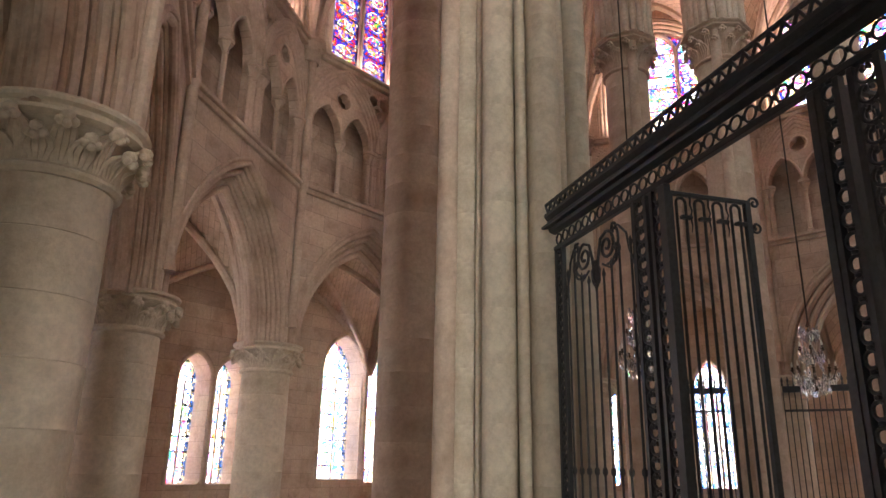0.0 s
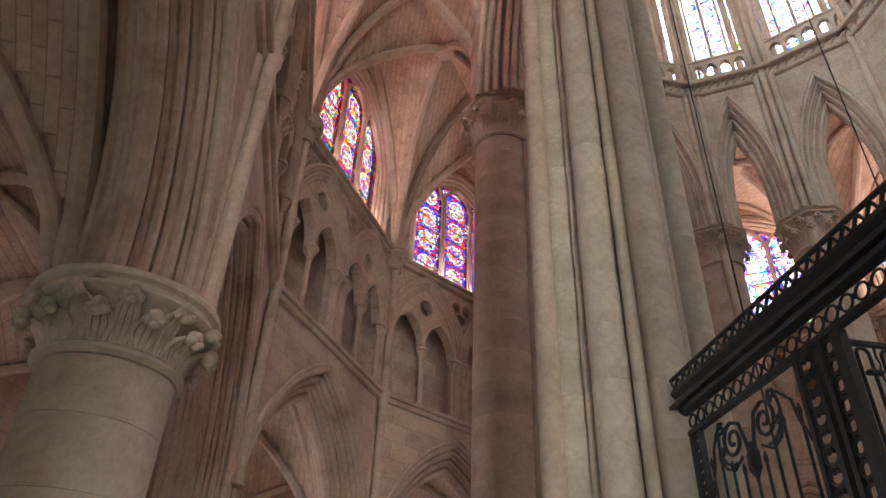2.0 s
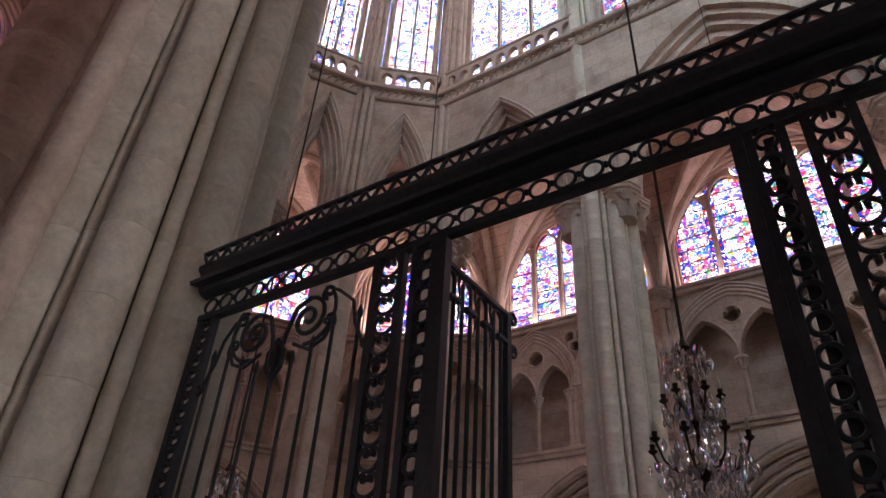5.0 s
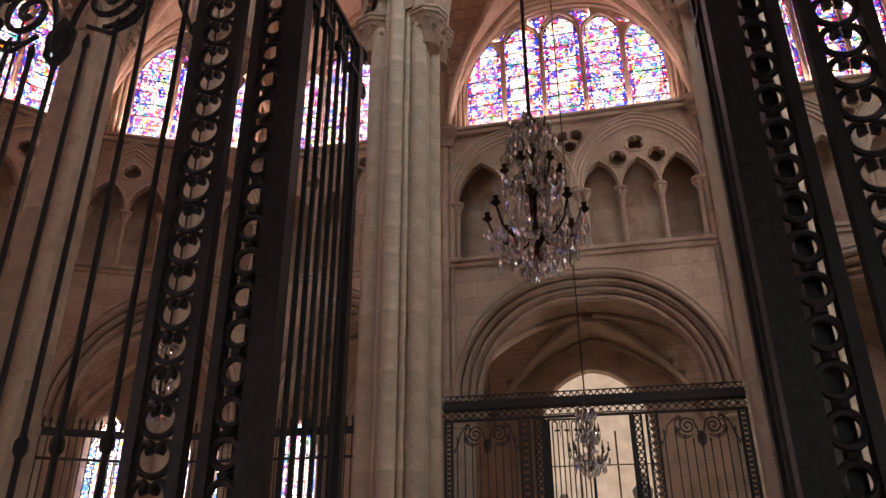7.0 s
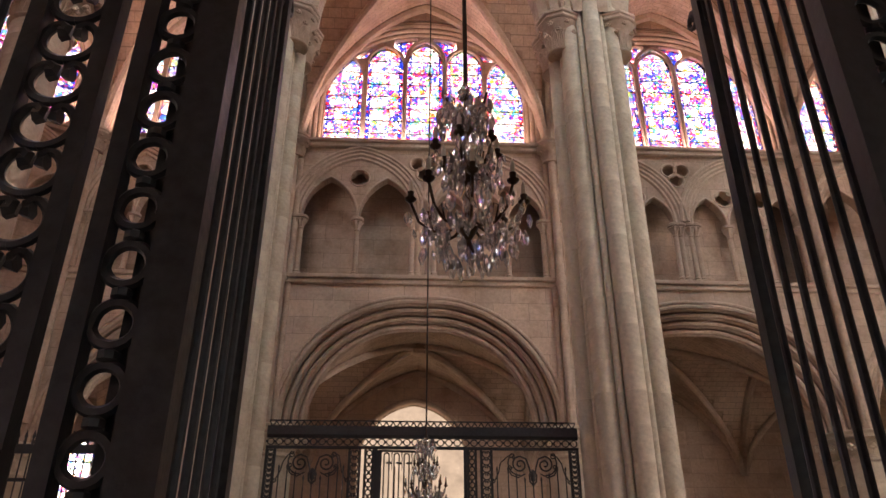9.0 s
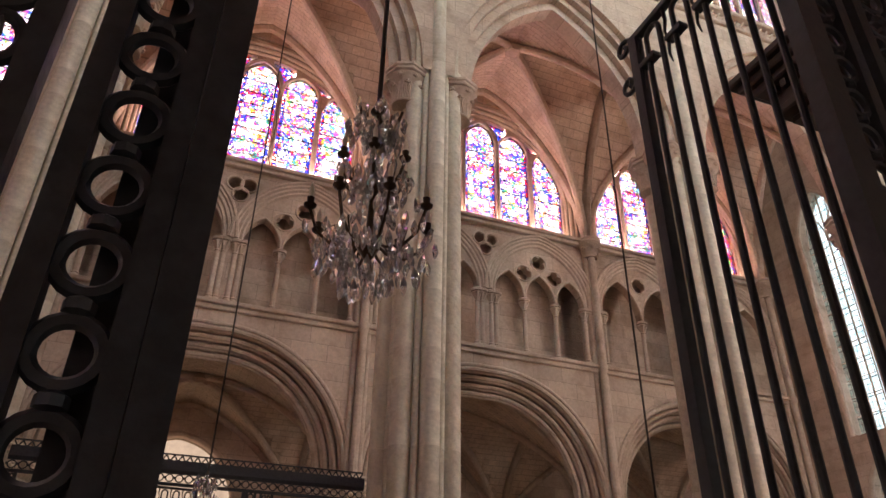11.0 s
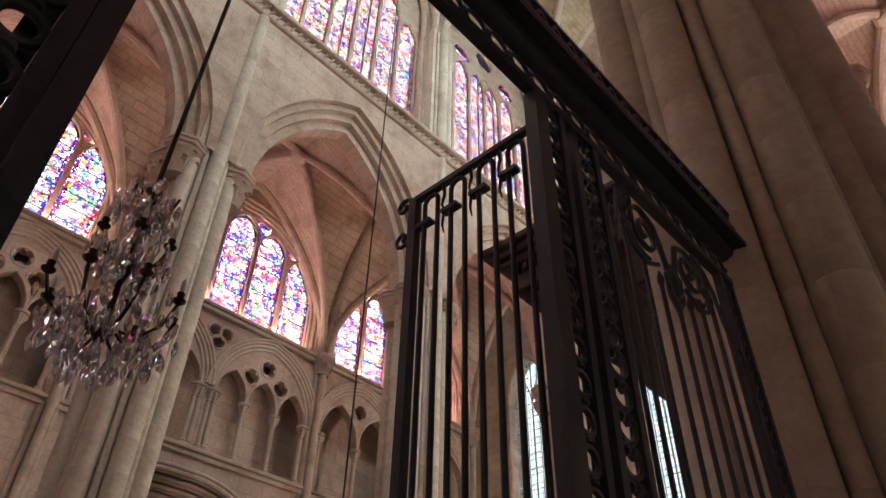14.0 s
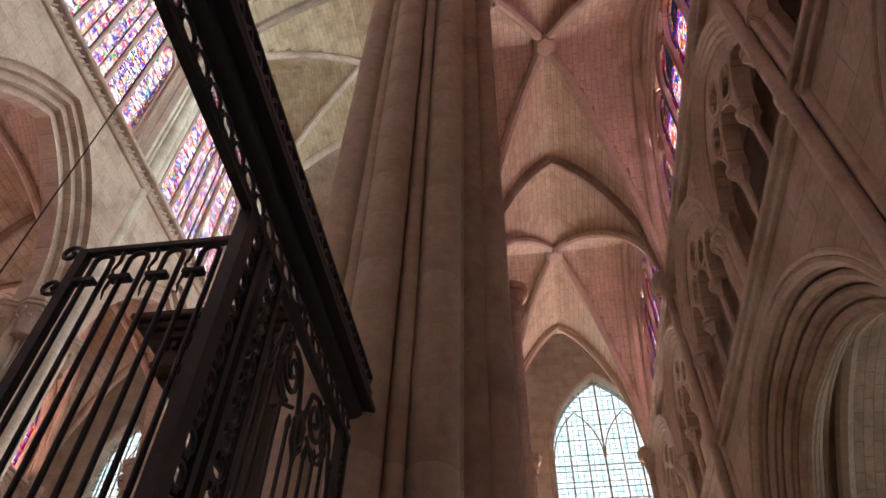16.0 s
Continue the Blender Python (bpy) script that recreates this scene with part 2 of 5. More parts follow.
def box(g, x0, x1, y0, y1, z0, z1, c=0.0):
    """A box with its edges cut back by c at top and bottom."""
    if c <= 0:
        v = [(x, y, z) for z in (z0, z1) for x, y in ((x0, y0), (x1, y0), (x1, y1), (x0, y1))]
        return g.add(v, [(3, 2, 1, 0), (4, 5, 6, 7), (0, 1, 5, 4), (1, 2, 6, 5), (2, 3, 7, 6), (3, 0, 4, 7)])
    v = []
    for z, k in ((z0, c), (z0 + c, 0), (z1 - c, 0), (z1, c)):
        v += [(x0 + k, y0 + k, z), (x1 - k, y0 + k, z), (x1 - k, y1 - k, z), (x0 + k, y1 - k, z)]
    f = [(3, 2, 1, 0), (12, 13, 14, 15)]
    for r in range(3):
        f += [(4 * r + i, 4 * r + (i + 1) % 4, 4 * r + 4 + (i + 1) % 4, 4 * r + 4 + i) for i in range(4)]
    return g.add(v, f)


def tube(g, path, r, n=8, closed=False):
    p = [Vector(q) for q in path]
    k = len(p)
    side = None
    v = []
    for i, q in enumerate(p):
        a = p[(i - 1) % k] if closed or i else p[0]
        b = p[(i + 1) % k] if closed or i < k - 1 else p[-1]
        d = (b - a).normalized()
        if side is None:
            side = d.orthogonal().normalized()
        side = (side - d * side.dot(d)).normalized()
        other = d.cross(side)
        rr = r[i] if isinstance(r, (list, tuple)) else r
        v += [q + rr * (math.cos(2 * math.pi * j / n) * side + math.sin(2 * math.pi * j / n) * other) for j in range(n)]
    f = []
    for i in range(k if closed else k - 1):
        a, b = i * n, ((i + 1) % k) * n
        f += [(a + j, a + (j + 1) % n, b + (j + 1) % n, b + j) for j in range(n)]
    if not closed:
        f += [tuple(range(n))[::-1], tuple((k - 1) * n + j for j in range(n))]
    return g.add(v, f)


def lathe(g, profile, n=24, centre=(0, 0), wave=None):
    """Profile rows (radius, z) turned round an upright axis; wave(angle, row) scales the radius."""
    v = []
    for i, (r, z) in enumerate(profile):
        for j in range(n):
            a = 2 * math.pi * j / n
            s = r * (wave(a, i) if wave else 1)
            v.append((centre[0] + s * math.cos(a), centre[1] + s * math.sin(a), z))
    f = [(i * n + j, i * n + (j + 1) % n, i * n + n + (j + 1) % n, i * n + n + j) for i in range(len(profile) - 1) for j in range(n)]
    f += [tuple(range(n))[::-1], tuple((len(profile) - 1) * n + j for j in range(n))]
    return g.add(v, f)


def arch_path(h, zs, za, off=0.0, foot=None, n=12, c=0.0, d=0.0):
    """Points of a pointed arch: half span h, springing zs, apex za, moved outwards by off, with legs down to foot."""
    rise = za - zs
    cx = (rise * rise - h * h) / (2 * h)
    r = cx + h + off
    top = math.sqrt(max(r * r - cx * cx, 1e-6))
    end = math.atan2(top, -cx) if cx > 0 else math.atan2(top, -cx)
    left = []
    for i in range(n + 1):
        a = math.pi - (math.pi - end) * i / n
        left.append((c + cx + r * math.cos(a), d, zs + r * math.sin(a)))
    right = [(2 * c - x, y, z) for x, y, z in left[-2::-1]]
    pts = left + right
    if foot is not None:
        pts = [(pts[0][0], d, foot)] + pts + [(pts[-1][0], d, foot)]
    return pts


def sd_arch(x, z, c, h, zb, zs, za):
    """Signed distance, below zero inside a pointed opening."""
    rise = za - zs
    cx = (rise * rise - h * h) / (2 * h)
    r = cx + h
    up = np.hypot(np.abs(x - c) + cx, z - zs) - r
    return np.maximum(np.where(z > zs, up, np.abs(x - c) - h), zb - z)


def sd_foil(x, z, c, zc, r, lobes=4, turn=0.0):
    best = np.hypot(x - c, z - zc) - 0.45 * r
    for k in range(lobes):
        a = turn + 2 * math.pi * k / lobes
        best = np.minimum(best, np.hypot(x - c - 0.55 * r * math.cos(a), z - zc - 0.55 * r * math.sin(a)) - 0.45 * r)
    return best


def plate(g, solid, u0, u1, z0, z1, step, d0, d1):
    """A slab between depths d0 and d1 wherever solid(u, z) is below zero, with smooth cut edges and reveals."""
    nu, nz = max(2, round((u1 - u0) / step) + 1), max(2, round((z1 - z0) / step) + 1)
    us, zs = np.linspace(u0, u1, nu), np.linspace(z0, z1, nz)
    f = solid(*np.meshgrid(us, zs))
    ins = f < 0

    def both(poly):
        g.add([(u, d0, z) for u, z in poly], [tuple(range(len(poly)))])
        g.add([(u, d1, z) for u, z in poly], [tuple(range(len(poly)))[::-1]])

    for j in range(nz - 1):
        full = ins[j, :-1] & ins[j, 1:] & ins[j + 1, :-1] & ins[j + 1, 1:]
        none = ~(ins[j, :-1] | ins[j, 1:] | ins[j + 1, :-1] | ins[j + 1, 1:])
        i = 0
        while i < nu - 1:
            if full[i]:
                k = i
                while k < nu - 1 and full[k]:
                    k += 1
                both([(us[i], zs[j]), (us[k], zs[j]), (us[k], zs[j + 1]), (us[i], zs[j + 1])])
                i = k
                continue
            if not none[i]:
                corner = [(us[i], zs[j], f[j, i]), (us[i + 1], zs[j], f[j, i + 1]), (us[i + 1], zs[j + 1], f[j + 1, i + 1]), (us[i], zs[j + 1], f[j + 1, i])]
                poly, cuts = [], []
                for a in range(4):
                    p, q = corner[a], corner[(a + 1) % 4]
                    if p[2] < 0:
                        poly.append(p[:2])
                    if (p[2] < 0) != (q[2] < 0):
                        w = p[2] / (p[2] - q[2])
                        cut = (p[0] + w * (q[0] - p[0]), p[1] + w * (q[1] - p[1]))
                        poly.append(cut)
                        cuts.append(cut)
                if len(poly) > 2:
                    both(poly)
                if len(cuts) == 2:
                    (a, b), (c, d) = cuts
                    g.add([(a, d0, b), (c, d0, d), (c, d1, d), (a, d1, b)], [(0, 1, 2, 3)])
            i += 1
    return g


def wall_frame(a, b):
    """Local frame of a wall from a to b as seen from inside: x to the right, y outwards, z up, at the middle."""
    a, b = Vector((*a, 0)), Vector((*b, 0))
    u = (b - a).normalized()
    n = Vector((-u.y, u.x, 0))
    mid = (a + b) / 2
    return Matrix(((u.x, n.x, 0, mid.x), (u.y, n.y, 0, mid.y), (0, 0, 1, 0), (0, 0, 0, 1))), (b - a).length


def bright_sky(power):
    """Plain glowing sky behind a window."""
    name = f"bright_sky_{power:g}"
    m = bpy.data.materials.get(name)
    if m is None:
        m = bpy.data.materials.new(name)
        m.use_nodes = True
        t = m.node_tree
        t.nodes.clear()
        out, e = t.nodes.new("ShaderNodeOutputMaterial"), t.nodes.new("ShaderNodeEmission")
        e.inputs["Color"].default_value, e.inputs["Strength"].default_value = (1.0, 0.98, 0.95, 1), power
        t.links.new(e.outputs["Emission"], out.inputs["Surface"])
    return m


def window_sky(m, width, height, power):
    """A patch of plain bright sky just outside a window; m has x along the wall and y outwards, at the middle of the glass."""
    w, h = width / 2 + 0.35, height / 2 + 0.35
    g = Geo().add([(-w, 0.75, -h), (w, 0.75, -h), (w, 0.75, h), (-w, 0.75, h)], [(0, 1, 2, 3)])
    return tagged(part("backdrop", g, bright_sky(power), None, m=m), "plain bright overcast sky outside a window", "sky", kind="structure")


def sill_light(m, width, power, tint):
    """Added fill lamp in a stained window's opening: a strip on the sill, turned up into the vault."""
    lamp = bpy.data.lights.new("window_daylight", "AREA")
    lamp.shape, lamp.size, lamp.size_y = "RECTANGLE", width, 0.3
    lamp.energy, lamp.color = power * width, tint
    new("window_daylight", lamp).matrix_basis = m @ pose(0, 0, 0, 157, 0, 0)


CACHE = {}


def cached(key, build):
    if key not in CACHE:
        CACHE[key] = build()
    return CACHE[key]


# ---- plan ----
NEAR_ROW, FAR_ROW = 0.0, 10.25
NEAR_WALL, FAR_WALL = -4.2, 14.3
BAYS = (-8.5, -3.35, 3.35, 10.05, 16.75)
CAP_LOW, STRING_LOW, STRING_HIGH, GLASS_FOOT = 5.05, 8.48, 12.42, 12.62
CAP_HIGH, MAIN_STRING = 12.65, 18.1
WALL_TOP, CLEAR_TOP = 17.6, 31.3
APSE_WALL = [(-8.5, NEAR_WALL), (-12.9, -1.8), (-15.7, 2.5), (-15.7, 7.6), (-12.9, 11.95), (-8.5, FAR_WALL)]
APSE_PIERS = [(-8.1, -0.05), (-10.05, 1.65), (-11.3, 3.65), (-11.3, 6.55), (-10.05, 8.55), (-8.05, 10.25)]

# ---- floor and ground ----
g = Geo()
box(g, -21, 32, -14, 25, -0.3, 0.0)
tagged(part("floor", g, FLOOR), "worn grey stone slab floor of the church", "floor", kind="structure")
g = Geo()
box(g, -900, 900, -900, 900, -0.8, -0.35)
tagged(part("ground", g, FLOOR), "flat grey paved ground round the church", "ground", kind="structure")


# ---- outer wall of the tall aisle: arcade, blind gallery, windows ----
def window_of(length, name):
    """Aisle window of a bay: half span, springing and apex of its arch, and its lights as centre, half width, springing, apex."""
    if length > 6:
        half, spring, apex, pitch, count = 2.83, 13.75, 16.45, 1.13, 5
    elif name in ("wall_south_1", "wall_north_1"):
        half, spring, apex, pitch, count = 2.28, 13.95, 16.45, 0.91, 5
    else:
        half, spring, apex, pitch, count = 1.72, 14.4, 16.45, 1.14, 3
    lights = []
    for k in range(count):
        c = (k - (count - 1) / 2) * pitch
        top = spring + (apex - spring) * math.sqrt(max(0.0, 1 - (c / half) ** 2))
        end = k in (0, count - 1)
        lights.append((c, pitch / 2 - 0.065, top - (0.5 if end else 0.85), top + (0.35 if end else -0.17)))
    return half, spring, apex, lights


def gallery_arches(length):
    """Centre of each of the two large gallery arches and their half span."""
    return length / 4 - 0.02, length / 4 - 0.22


def low_cap(length):
    return CAP_LOW if length > 6 else CAP_LOW - 0.45


def arcade_mesh(length):
    """Wall over the low arch, its edge stepped back in orders."""
    h = length / 2 - 0.66
    g = Geo()
    for off, d0, d1 in ((0.48, 0.0, 0.16), (0.32, 0.16, 0.32), (0.16, 0.32, 0.46), (0.0, 0.46, 0.66), (0.16, 0.66, 0.8), (0.32, 0.8, 0.95), (0.48, 0.95, 1.1)):
        def solid(x, z, off=off):
            rise = 7.5 - low_cap(length)
            cx = (rise * rise - h * h) / (2 * h)
            r = cx + h + off
            off += 0.1
            r += 0.1
            return -np.where(z >= low_cap(length), np.hypot(np.abs(x) + cx, z - low_cap(length)) - r, np.abs(x) - h - off)
        plate(g, solid, -length / 2, length / 2, low_cap(length) - 0.16, STRING_LOW, 0.08, d0, d1)
    return g


def arch_rolls(length):
    h = length / 2 - 0.66
    g = Geo()
    for off, d, r in ((0.58, -0.01, 0.05), (0.48, 0.03, 0.065), (0.44, 0.13, 0.045), (0.32, 0.2, 0.06), (0.28, 0.29, 0.045), (0.16, 0.36, 0.06), (0.12, 0.44, 0.045), (0.0, 0.5, 0.065), (-0.04, 0.56, 0.06), (0.0, 0.63, 0.065), (0.12, 0.68, 0.045), (0.16, 0.75, 0.06), (0.28, 0.82, 0.045), (0.32, 0.9, 0.06), (0.44, 0.97, 0.045), (0.48, 1.06, 0.065), (0.58, 1.11, 0.05)):
        tube(g, arch_path(h, low_cap(length), 7.5, off, foot=low_cap(length) - 0.1, n=16, d=d), r, 8)
    return g


def gallery_mesh(length, counts):
    c, hh = gallery_arches(length)

    def solid(x, z):
        hole = np.full_like(x, 9.0)
        for s, count in zip((-1, 1), counts):
            small = hh / count
            hole = np.minimum(hole, np.maximum(np.abs(x - s * c) - hh + 0.03, z - 10.3))
            for k in range(count):
                m = s * c + (2 * k + 1 - count) * small
                hole = np.minimum(hole, sd_arch(x, z, m, small - 0.05, 8.0, 10.28, 10.28 + 1.55 * small))
            if count == 3:
                hole = np.minimum(hole, sd_foil(x, z, s * c - small, 11.05, 0.24))
                hole = np.minimum(hole, sd_foil(x, z, s * c + small, 11.05, 0.24))
                hole = np.minimum(hole, sd_foil(x, z, s * c, 11.47, 0.23, 4, 0.78))
            else:
                hole = np.minimum(hole, sd_foil(x, z, s * c, 11.42, 0.26, 4, 0))
        hole = np.minimum(hole, sd_foil(x, z, 0, 11.78, 0.36, 3, -math.pi / 2))
        return -hole

    g = Geo()
    plate(g, solid, -length / 2, length / 2, STRING_LOW, STRING_HIGH, 0.05, 0.06, 0.3)
    return g


def gallery_rolls(length, counts):
    c, hh = gallery_arches(length)
    g = Geo()
    for s, count in zip((-1, 1), counts):
        for off, d, r in ((0.0, 0.05, 0.055), (0.1, 0.02, 0.06), (0.2, -0.01, 0.05), (0.28, -0.04, 0.055)):
            tube(g, arch_path(hh, 10.3, 12.0, off, n=10, c=s * c, d=d), r, 6)
        small = hh / count
        for k in range(count):
            tube(g, arch_path(small - 0.04, 10.28, 10.28 + 1.55 * small, 0.03, n=7, c=s * c + (2 * k + 1 - count) * small, d=0.06), 0.035, 6)
        for k, z in (((-1, 11.05), (1, 11.05), (0, 11.45)) if count == 3 else ((0, 11.42),)):
            ring = [(s * c + k * small + 0.25 * math.cos(a * math.pi / 8), 0.06, z + 0.25 * math.sin(a * math.pi / 8)) for a in range(16)]
            tube(g, ring, 0.03, 6, True)
    for i in range(3):
        a0 = -math.pi / 2 + i * 2 * math.pi / 3
        tube(g, [(0.2 * math.cos(a0) + 0.2 * math.cos(a * math.pi / 7), 0.05, 11.78 + 0.2 * math.sin(a0) + 0.2 * math.sin(a * math.pi / 7)) for a in range(14)], 0.032, 6, True)
    if length < 6:
        # bands of small carved leaf rings over the arches
        for i in range(-14, 15):
            for j in range(7):
                u, z = i * 0.17 + (0.085 if j % 2 else 0), 11.1 + j * 0.17
                if abs(u) < length / 2 - 0.3 and min(sd_arch(np.array(u), np.array(z), s * c, hh + 0.28, 8.0, 10.3, 12.25) for s in (-1, 1)) > 0.06 and math.hypot(u, z - 11.78) > 0.46:
                    tube(g, [(u + 0.06 * math.cos(a * math.pi / 4), 0.05, z + 0.06 * math.sin(a * math.pi / 4)) for a in range(8)], 0.022, 5, True)
    return g


def colonnette():
    g = Geo()
    lathe(g, [(0.11, 0.0), (0.11, 0.06), (0.08, 0.1), (0.095, 0.13), (0.065, 0.17), (0.06, 1.28), (0.075, 1.3), (0.062, 1.33)], 10)
    return g


def small_capital():
    g = Geo()
    lathe(g, [(0.075, -0.03), (0.062, 0.0), (0.085, 0.08), (0.15, 0.19), (0.12, 0.22), (0.165, 0.24), (0.165, 0.3), (0.13, 0.33)], 16, wave=lambda a, i: 1 + (0.2 * math.cos(6 * a) if i in (2, 3) else 0))
    return g


def moulding(length, z, out=0.16, h=0.22):
    g = Geo()
    box(g, -length / 2, length / 2, -out, 0.3, z, z + h * 0.45, 0.02)
    box(g, -length / 2, length / 2, -out * 0.55, 0.3, z - h * 0.55, z, 0.02)
    return g


def carved_capital(r0, r1, z0, z1, n=48, leaves=10):
    """A bell capital: fluted leaf stems that end in small curled knobs, in two rows, under a moulded abacus."""
    g = Geo()
    h, q1 = z1 - z0, r1 / 0.66
    lathe(g, [(r0 * 1.06, z0 - 0.06 * q1), (r0 * 1.13, z0 - 0.03 * q1), (r0 * 1.13, z0), (r0 * 1.03, z0 + 0.04 * q1), (r0 * 1.03, z0 + 0.3 * h), (r0 * 1.07, z0 + 0.55 * h), (r1 * 0.86, z0 + 0.78 * h), (r1 * 0.97, z0 + 0.92 * h)], n)
    for zt, reach, turn, wide in ((0.56, 0.13, 0.0, 0.085), (0.84, 0.17, 0.5, 0.075)):
        for k in range(leaves):
            a = 2 * math.pi * (k + turn) / leaves
            e, s, up = Vector((math.cos(a), math.sin(a), 0)), Vector((-math.sin(a), math.cos(a), 0)), Vector((0, 0, 1))
            tip = e * (r0 * 1.07 + reach * q1) + up * (z0 + zt * h)
            # a cupped leaf that leaves the bell and curls over
            for w in (-1, -0.35, 0.35, 1):
                tube(g, [e * r0 * 1.0 + s * (w * 0.5 * wide * q1) + up * (z0 + 0.05 * h),
                         e * r0 * 1.06 + s * (w * wide * q1) + up * (z0 + (0.1 + 0.45 * zt) * h),
                         e * (r0 * 1.07 + 0.35 * reach * q1) + s * (w * 0.85 * wide * q1) + up * (z0 + 0.84 * zt * h),
                         tip - e * 0.03 * q1 + s * (w * 0.35 * wide * q1)], [0.022 * q1, 0.034 * q1, 0.028 * q1, 0.018 * q1], 5)
            for dx, dz, out, rr in ((0.0, 0.0, 0.02, 0.062), (0.05, -0.045, 0.03, 0.043), (-0.05, -0.045, 0.03, 0.043), (0.0, -0.075, 0.05, 0.04)):
                c = tip + s * dx * q1 + up * dz * q1 + e * out * q1
                tube(g, [c - e * rr * q1, c - e * 0.6 * rr * q1, c, c + e * 0.6 * rr * q1, c + e * rr * q1], [0.3 * rr * q1, 0.8 * rr * q1, rr * q1, 0.8 * rr * q1, 0.3 * rr * q1], 7)
    return g


def abacus(r1, z1, n=40):
    g = Geo()
    lathe(g, [(r1 * 0.84, z1 - 0.2), (r1 * 0.95, z1 - 0.19), (r1, z1 - 0.165), (r1, z1 - 0.14), (r1 * 0.95, z1 - 0.12), (r1 * 0.96, z1 - 0.09), (r1 * 1.03, z1 - 0.07), (r1 * 1.05, z1 - 0.04), (r1 * 1.03, z1 - 0.01), (r1 * 0.97, z1), (0.01, z1)], n)
    return g


def glass_pane(h, zb, zs, za):
    """One light of glass about its own middle line, its foot at zero."""
    g = Geo()
    p = arch_path(h + 0.03, zs - zb, za - zb + 0.03, n=8, foot=-0.03)
    g.add([(x, 0.0, z) for x, _, z in p], [tuple(range(len(p)))])
    return g


def tall_wall(name, a, b, label, glass, power):
    """One bay of the outer wall of the tall aisle."""
    m, length = wall_frame(a, b)
    counts = (2, 3) if name == "wall_south_2" else (3, 3) if length > 6 and name != "wall_south_4" else (2, 2)
    half, spring, apex, lights = window_of(length, name)
    key = (round(length, 2), counts, len(lights))
    wall = tagged(part(name, cached(("arcade", key), lambda: arcade_mesh(length).mesh("arcade", STONE)), None, m=m), label, "wall", kind="structure")
    part("arch_moulding", cached(("arolls", key), lambda: arch_rolls(length).mesh("arch_moulding", TRIM)), None, wall)
    part("gallery_tracery", cached(("gtrac", key), lambda: gallery_mesh(length, counts).mesh("gallery_tracery", STONE)), None, wall)
    part("gallery_moulding", cached(("groll", key), lambda: gallery_rolls(length, counts).mesh("gallery_moulding", TRIM)), None, wall)
    part("string_course", cached(("s1", key), lambda: moulding(length, STRING_LOW + 0.03).mesh("string_course", TRIM)), None, wall)
    part("string_course", cached(("s2", key), lambda: moulding(length, STRING_HIGH).mesh("string_course", TRIM)), None, wall)

    def back():
        g = Geo()
        box(g, -length / 2 - 0.45, length / 2 + 0.45, 0.95, 1.1, STRING_LOW, STRING_HIGH)
        box(g, -length / 2, length / 2, 0.3, 0.96, STRING_HIGH - 0.12, STRING_HIGH + 0.1)
        box(g, -length / 2, length / 2, 0.3, 0.96, STRING_LOW - 0.02, STRING_LOW + 0.08)
        return g.mesh("gallery_back", STONE)

    part("gallery_back", cached(("back", key), back), None, wall, "plain ashlar wall behind the gallery arches")
    c, hh = gallery_arches(length)
    col, cap = cached("col", lambda: colonnette().mesh("colonnette", TRIM)), cached("scap", lambda: small_capital().mesh("small_capital", TRIM))
    for s, count in zip((-1, 1), counts):
        for k in range(count + 1):
            u = s * c + (k - count / 2) * 2 * hh / count
            ends = k in (0, count)
            for du in ((-0.07, 0.07) if ends else (0,)):
                part("colonnette", col, None, wall, m=pose(u + du, 0.13 if not ends else 0.06, STRING_LOW + 0.13))
                part("small_capital", cap, None, wall, m=pose(u + du, 0.13 if not ends else 0.06, STRING_LOW + 0.13 + 1.33))
    gaps = [(p[0] + q[0]) / 2 for p, q in zip(lights, lights[1:])]
    low = min(zs for _, _, zs, _ in lights[1:-1])

    def clerestory():
        g = Geo()

        def solid(x, z):
            outer = sd_arch(x, z, 0, half, GLASS_FOOT, spring, apex)
            hole = np.full_like(x, 9.0)
            for cc, h, zs, za in lights:
                hole = np.minimum(hole, sd_arch(x, z, cc, h, GLASS_FOOT, zs, za))
            spare = np.maximum(np.maximum(outer + 0.07, 0.075 - hole), low + 0.2 - z)
            spare = np.maximum(spare, np.min([np.abs(x - u) for u in gaps], axis=0) - 0.34)
            return -np.minimum(np.maximum(hole, outer), spare)

        over = 0.25 if "apse" in name else 0.0
        plate(g, solid, -length / 2 - over, length / 2 + over, STRING_HIGH, WALL_TOP, 0.05, 0.27, 0.45)
        plate(g, lambda x, z: -sd_arch(x, z, 0, half + 0.4, STRING_HIGH - 0.5, spring, apex + 0.42), -length / 2 - over, length / 2 + over, STRING_HIGH + 0.1, WALL_TOP, 0.08, 0.03, 0.268)
        return g.mesh("window_tracery", STONE)

    part("window_tracery", cached(("clere", key), clerestory), None, wall)

    def frame_rolls():
        g = Geo()
        for off, d, r in ((0.03, 0.24, 0.06), (0.14, 0.17, 0.07), (0.26, 0.1, 0.06), (0.36, 0.14, 0.07)):
            tube(g, arch_path(half, spring, apex, off, foot=GLASS_FOOT, n=16, d=d), r, 8)
        for cc, h, zs, za in lights[1:-1]:
            tube(g, arch_path(h, zs, za, 0.06, foot=GLASS_FOOT, n=7, d=0.27), 0.035, 6)
        return g.mesh("window_moulding", TRIM)

    part("window_moulding", cached(("frolls", key), frame_rolls), None, wall)
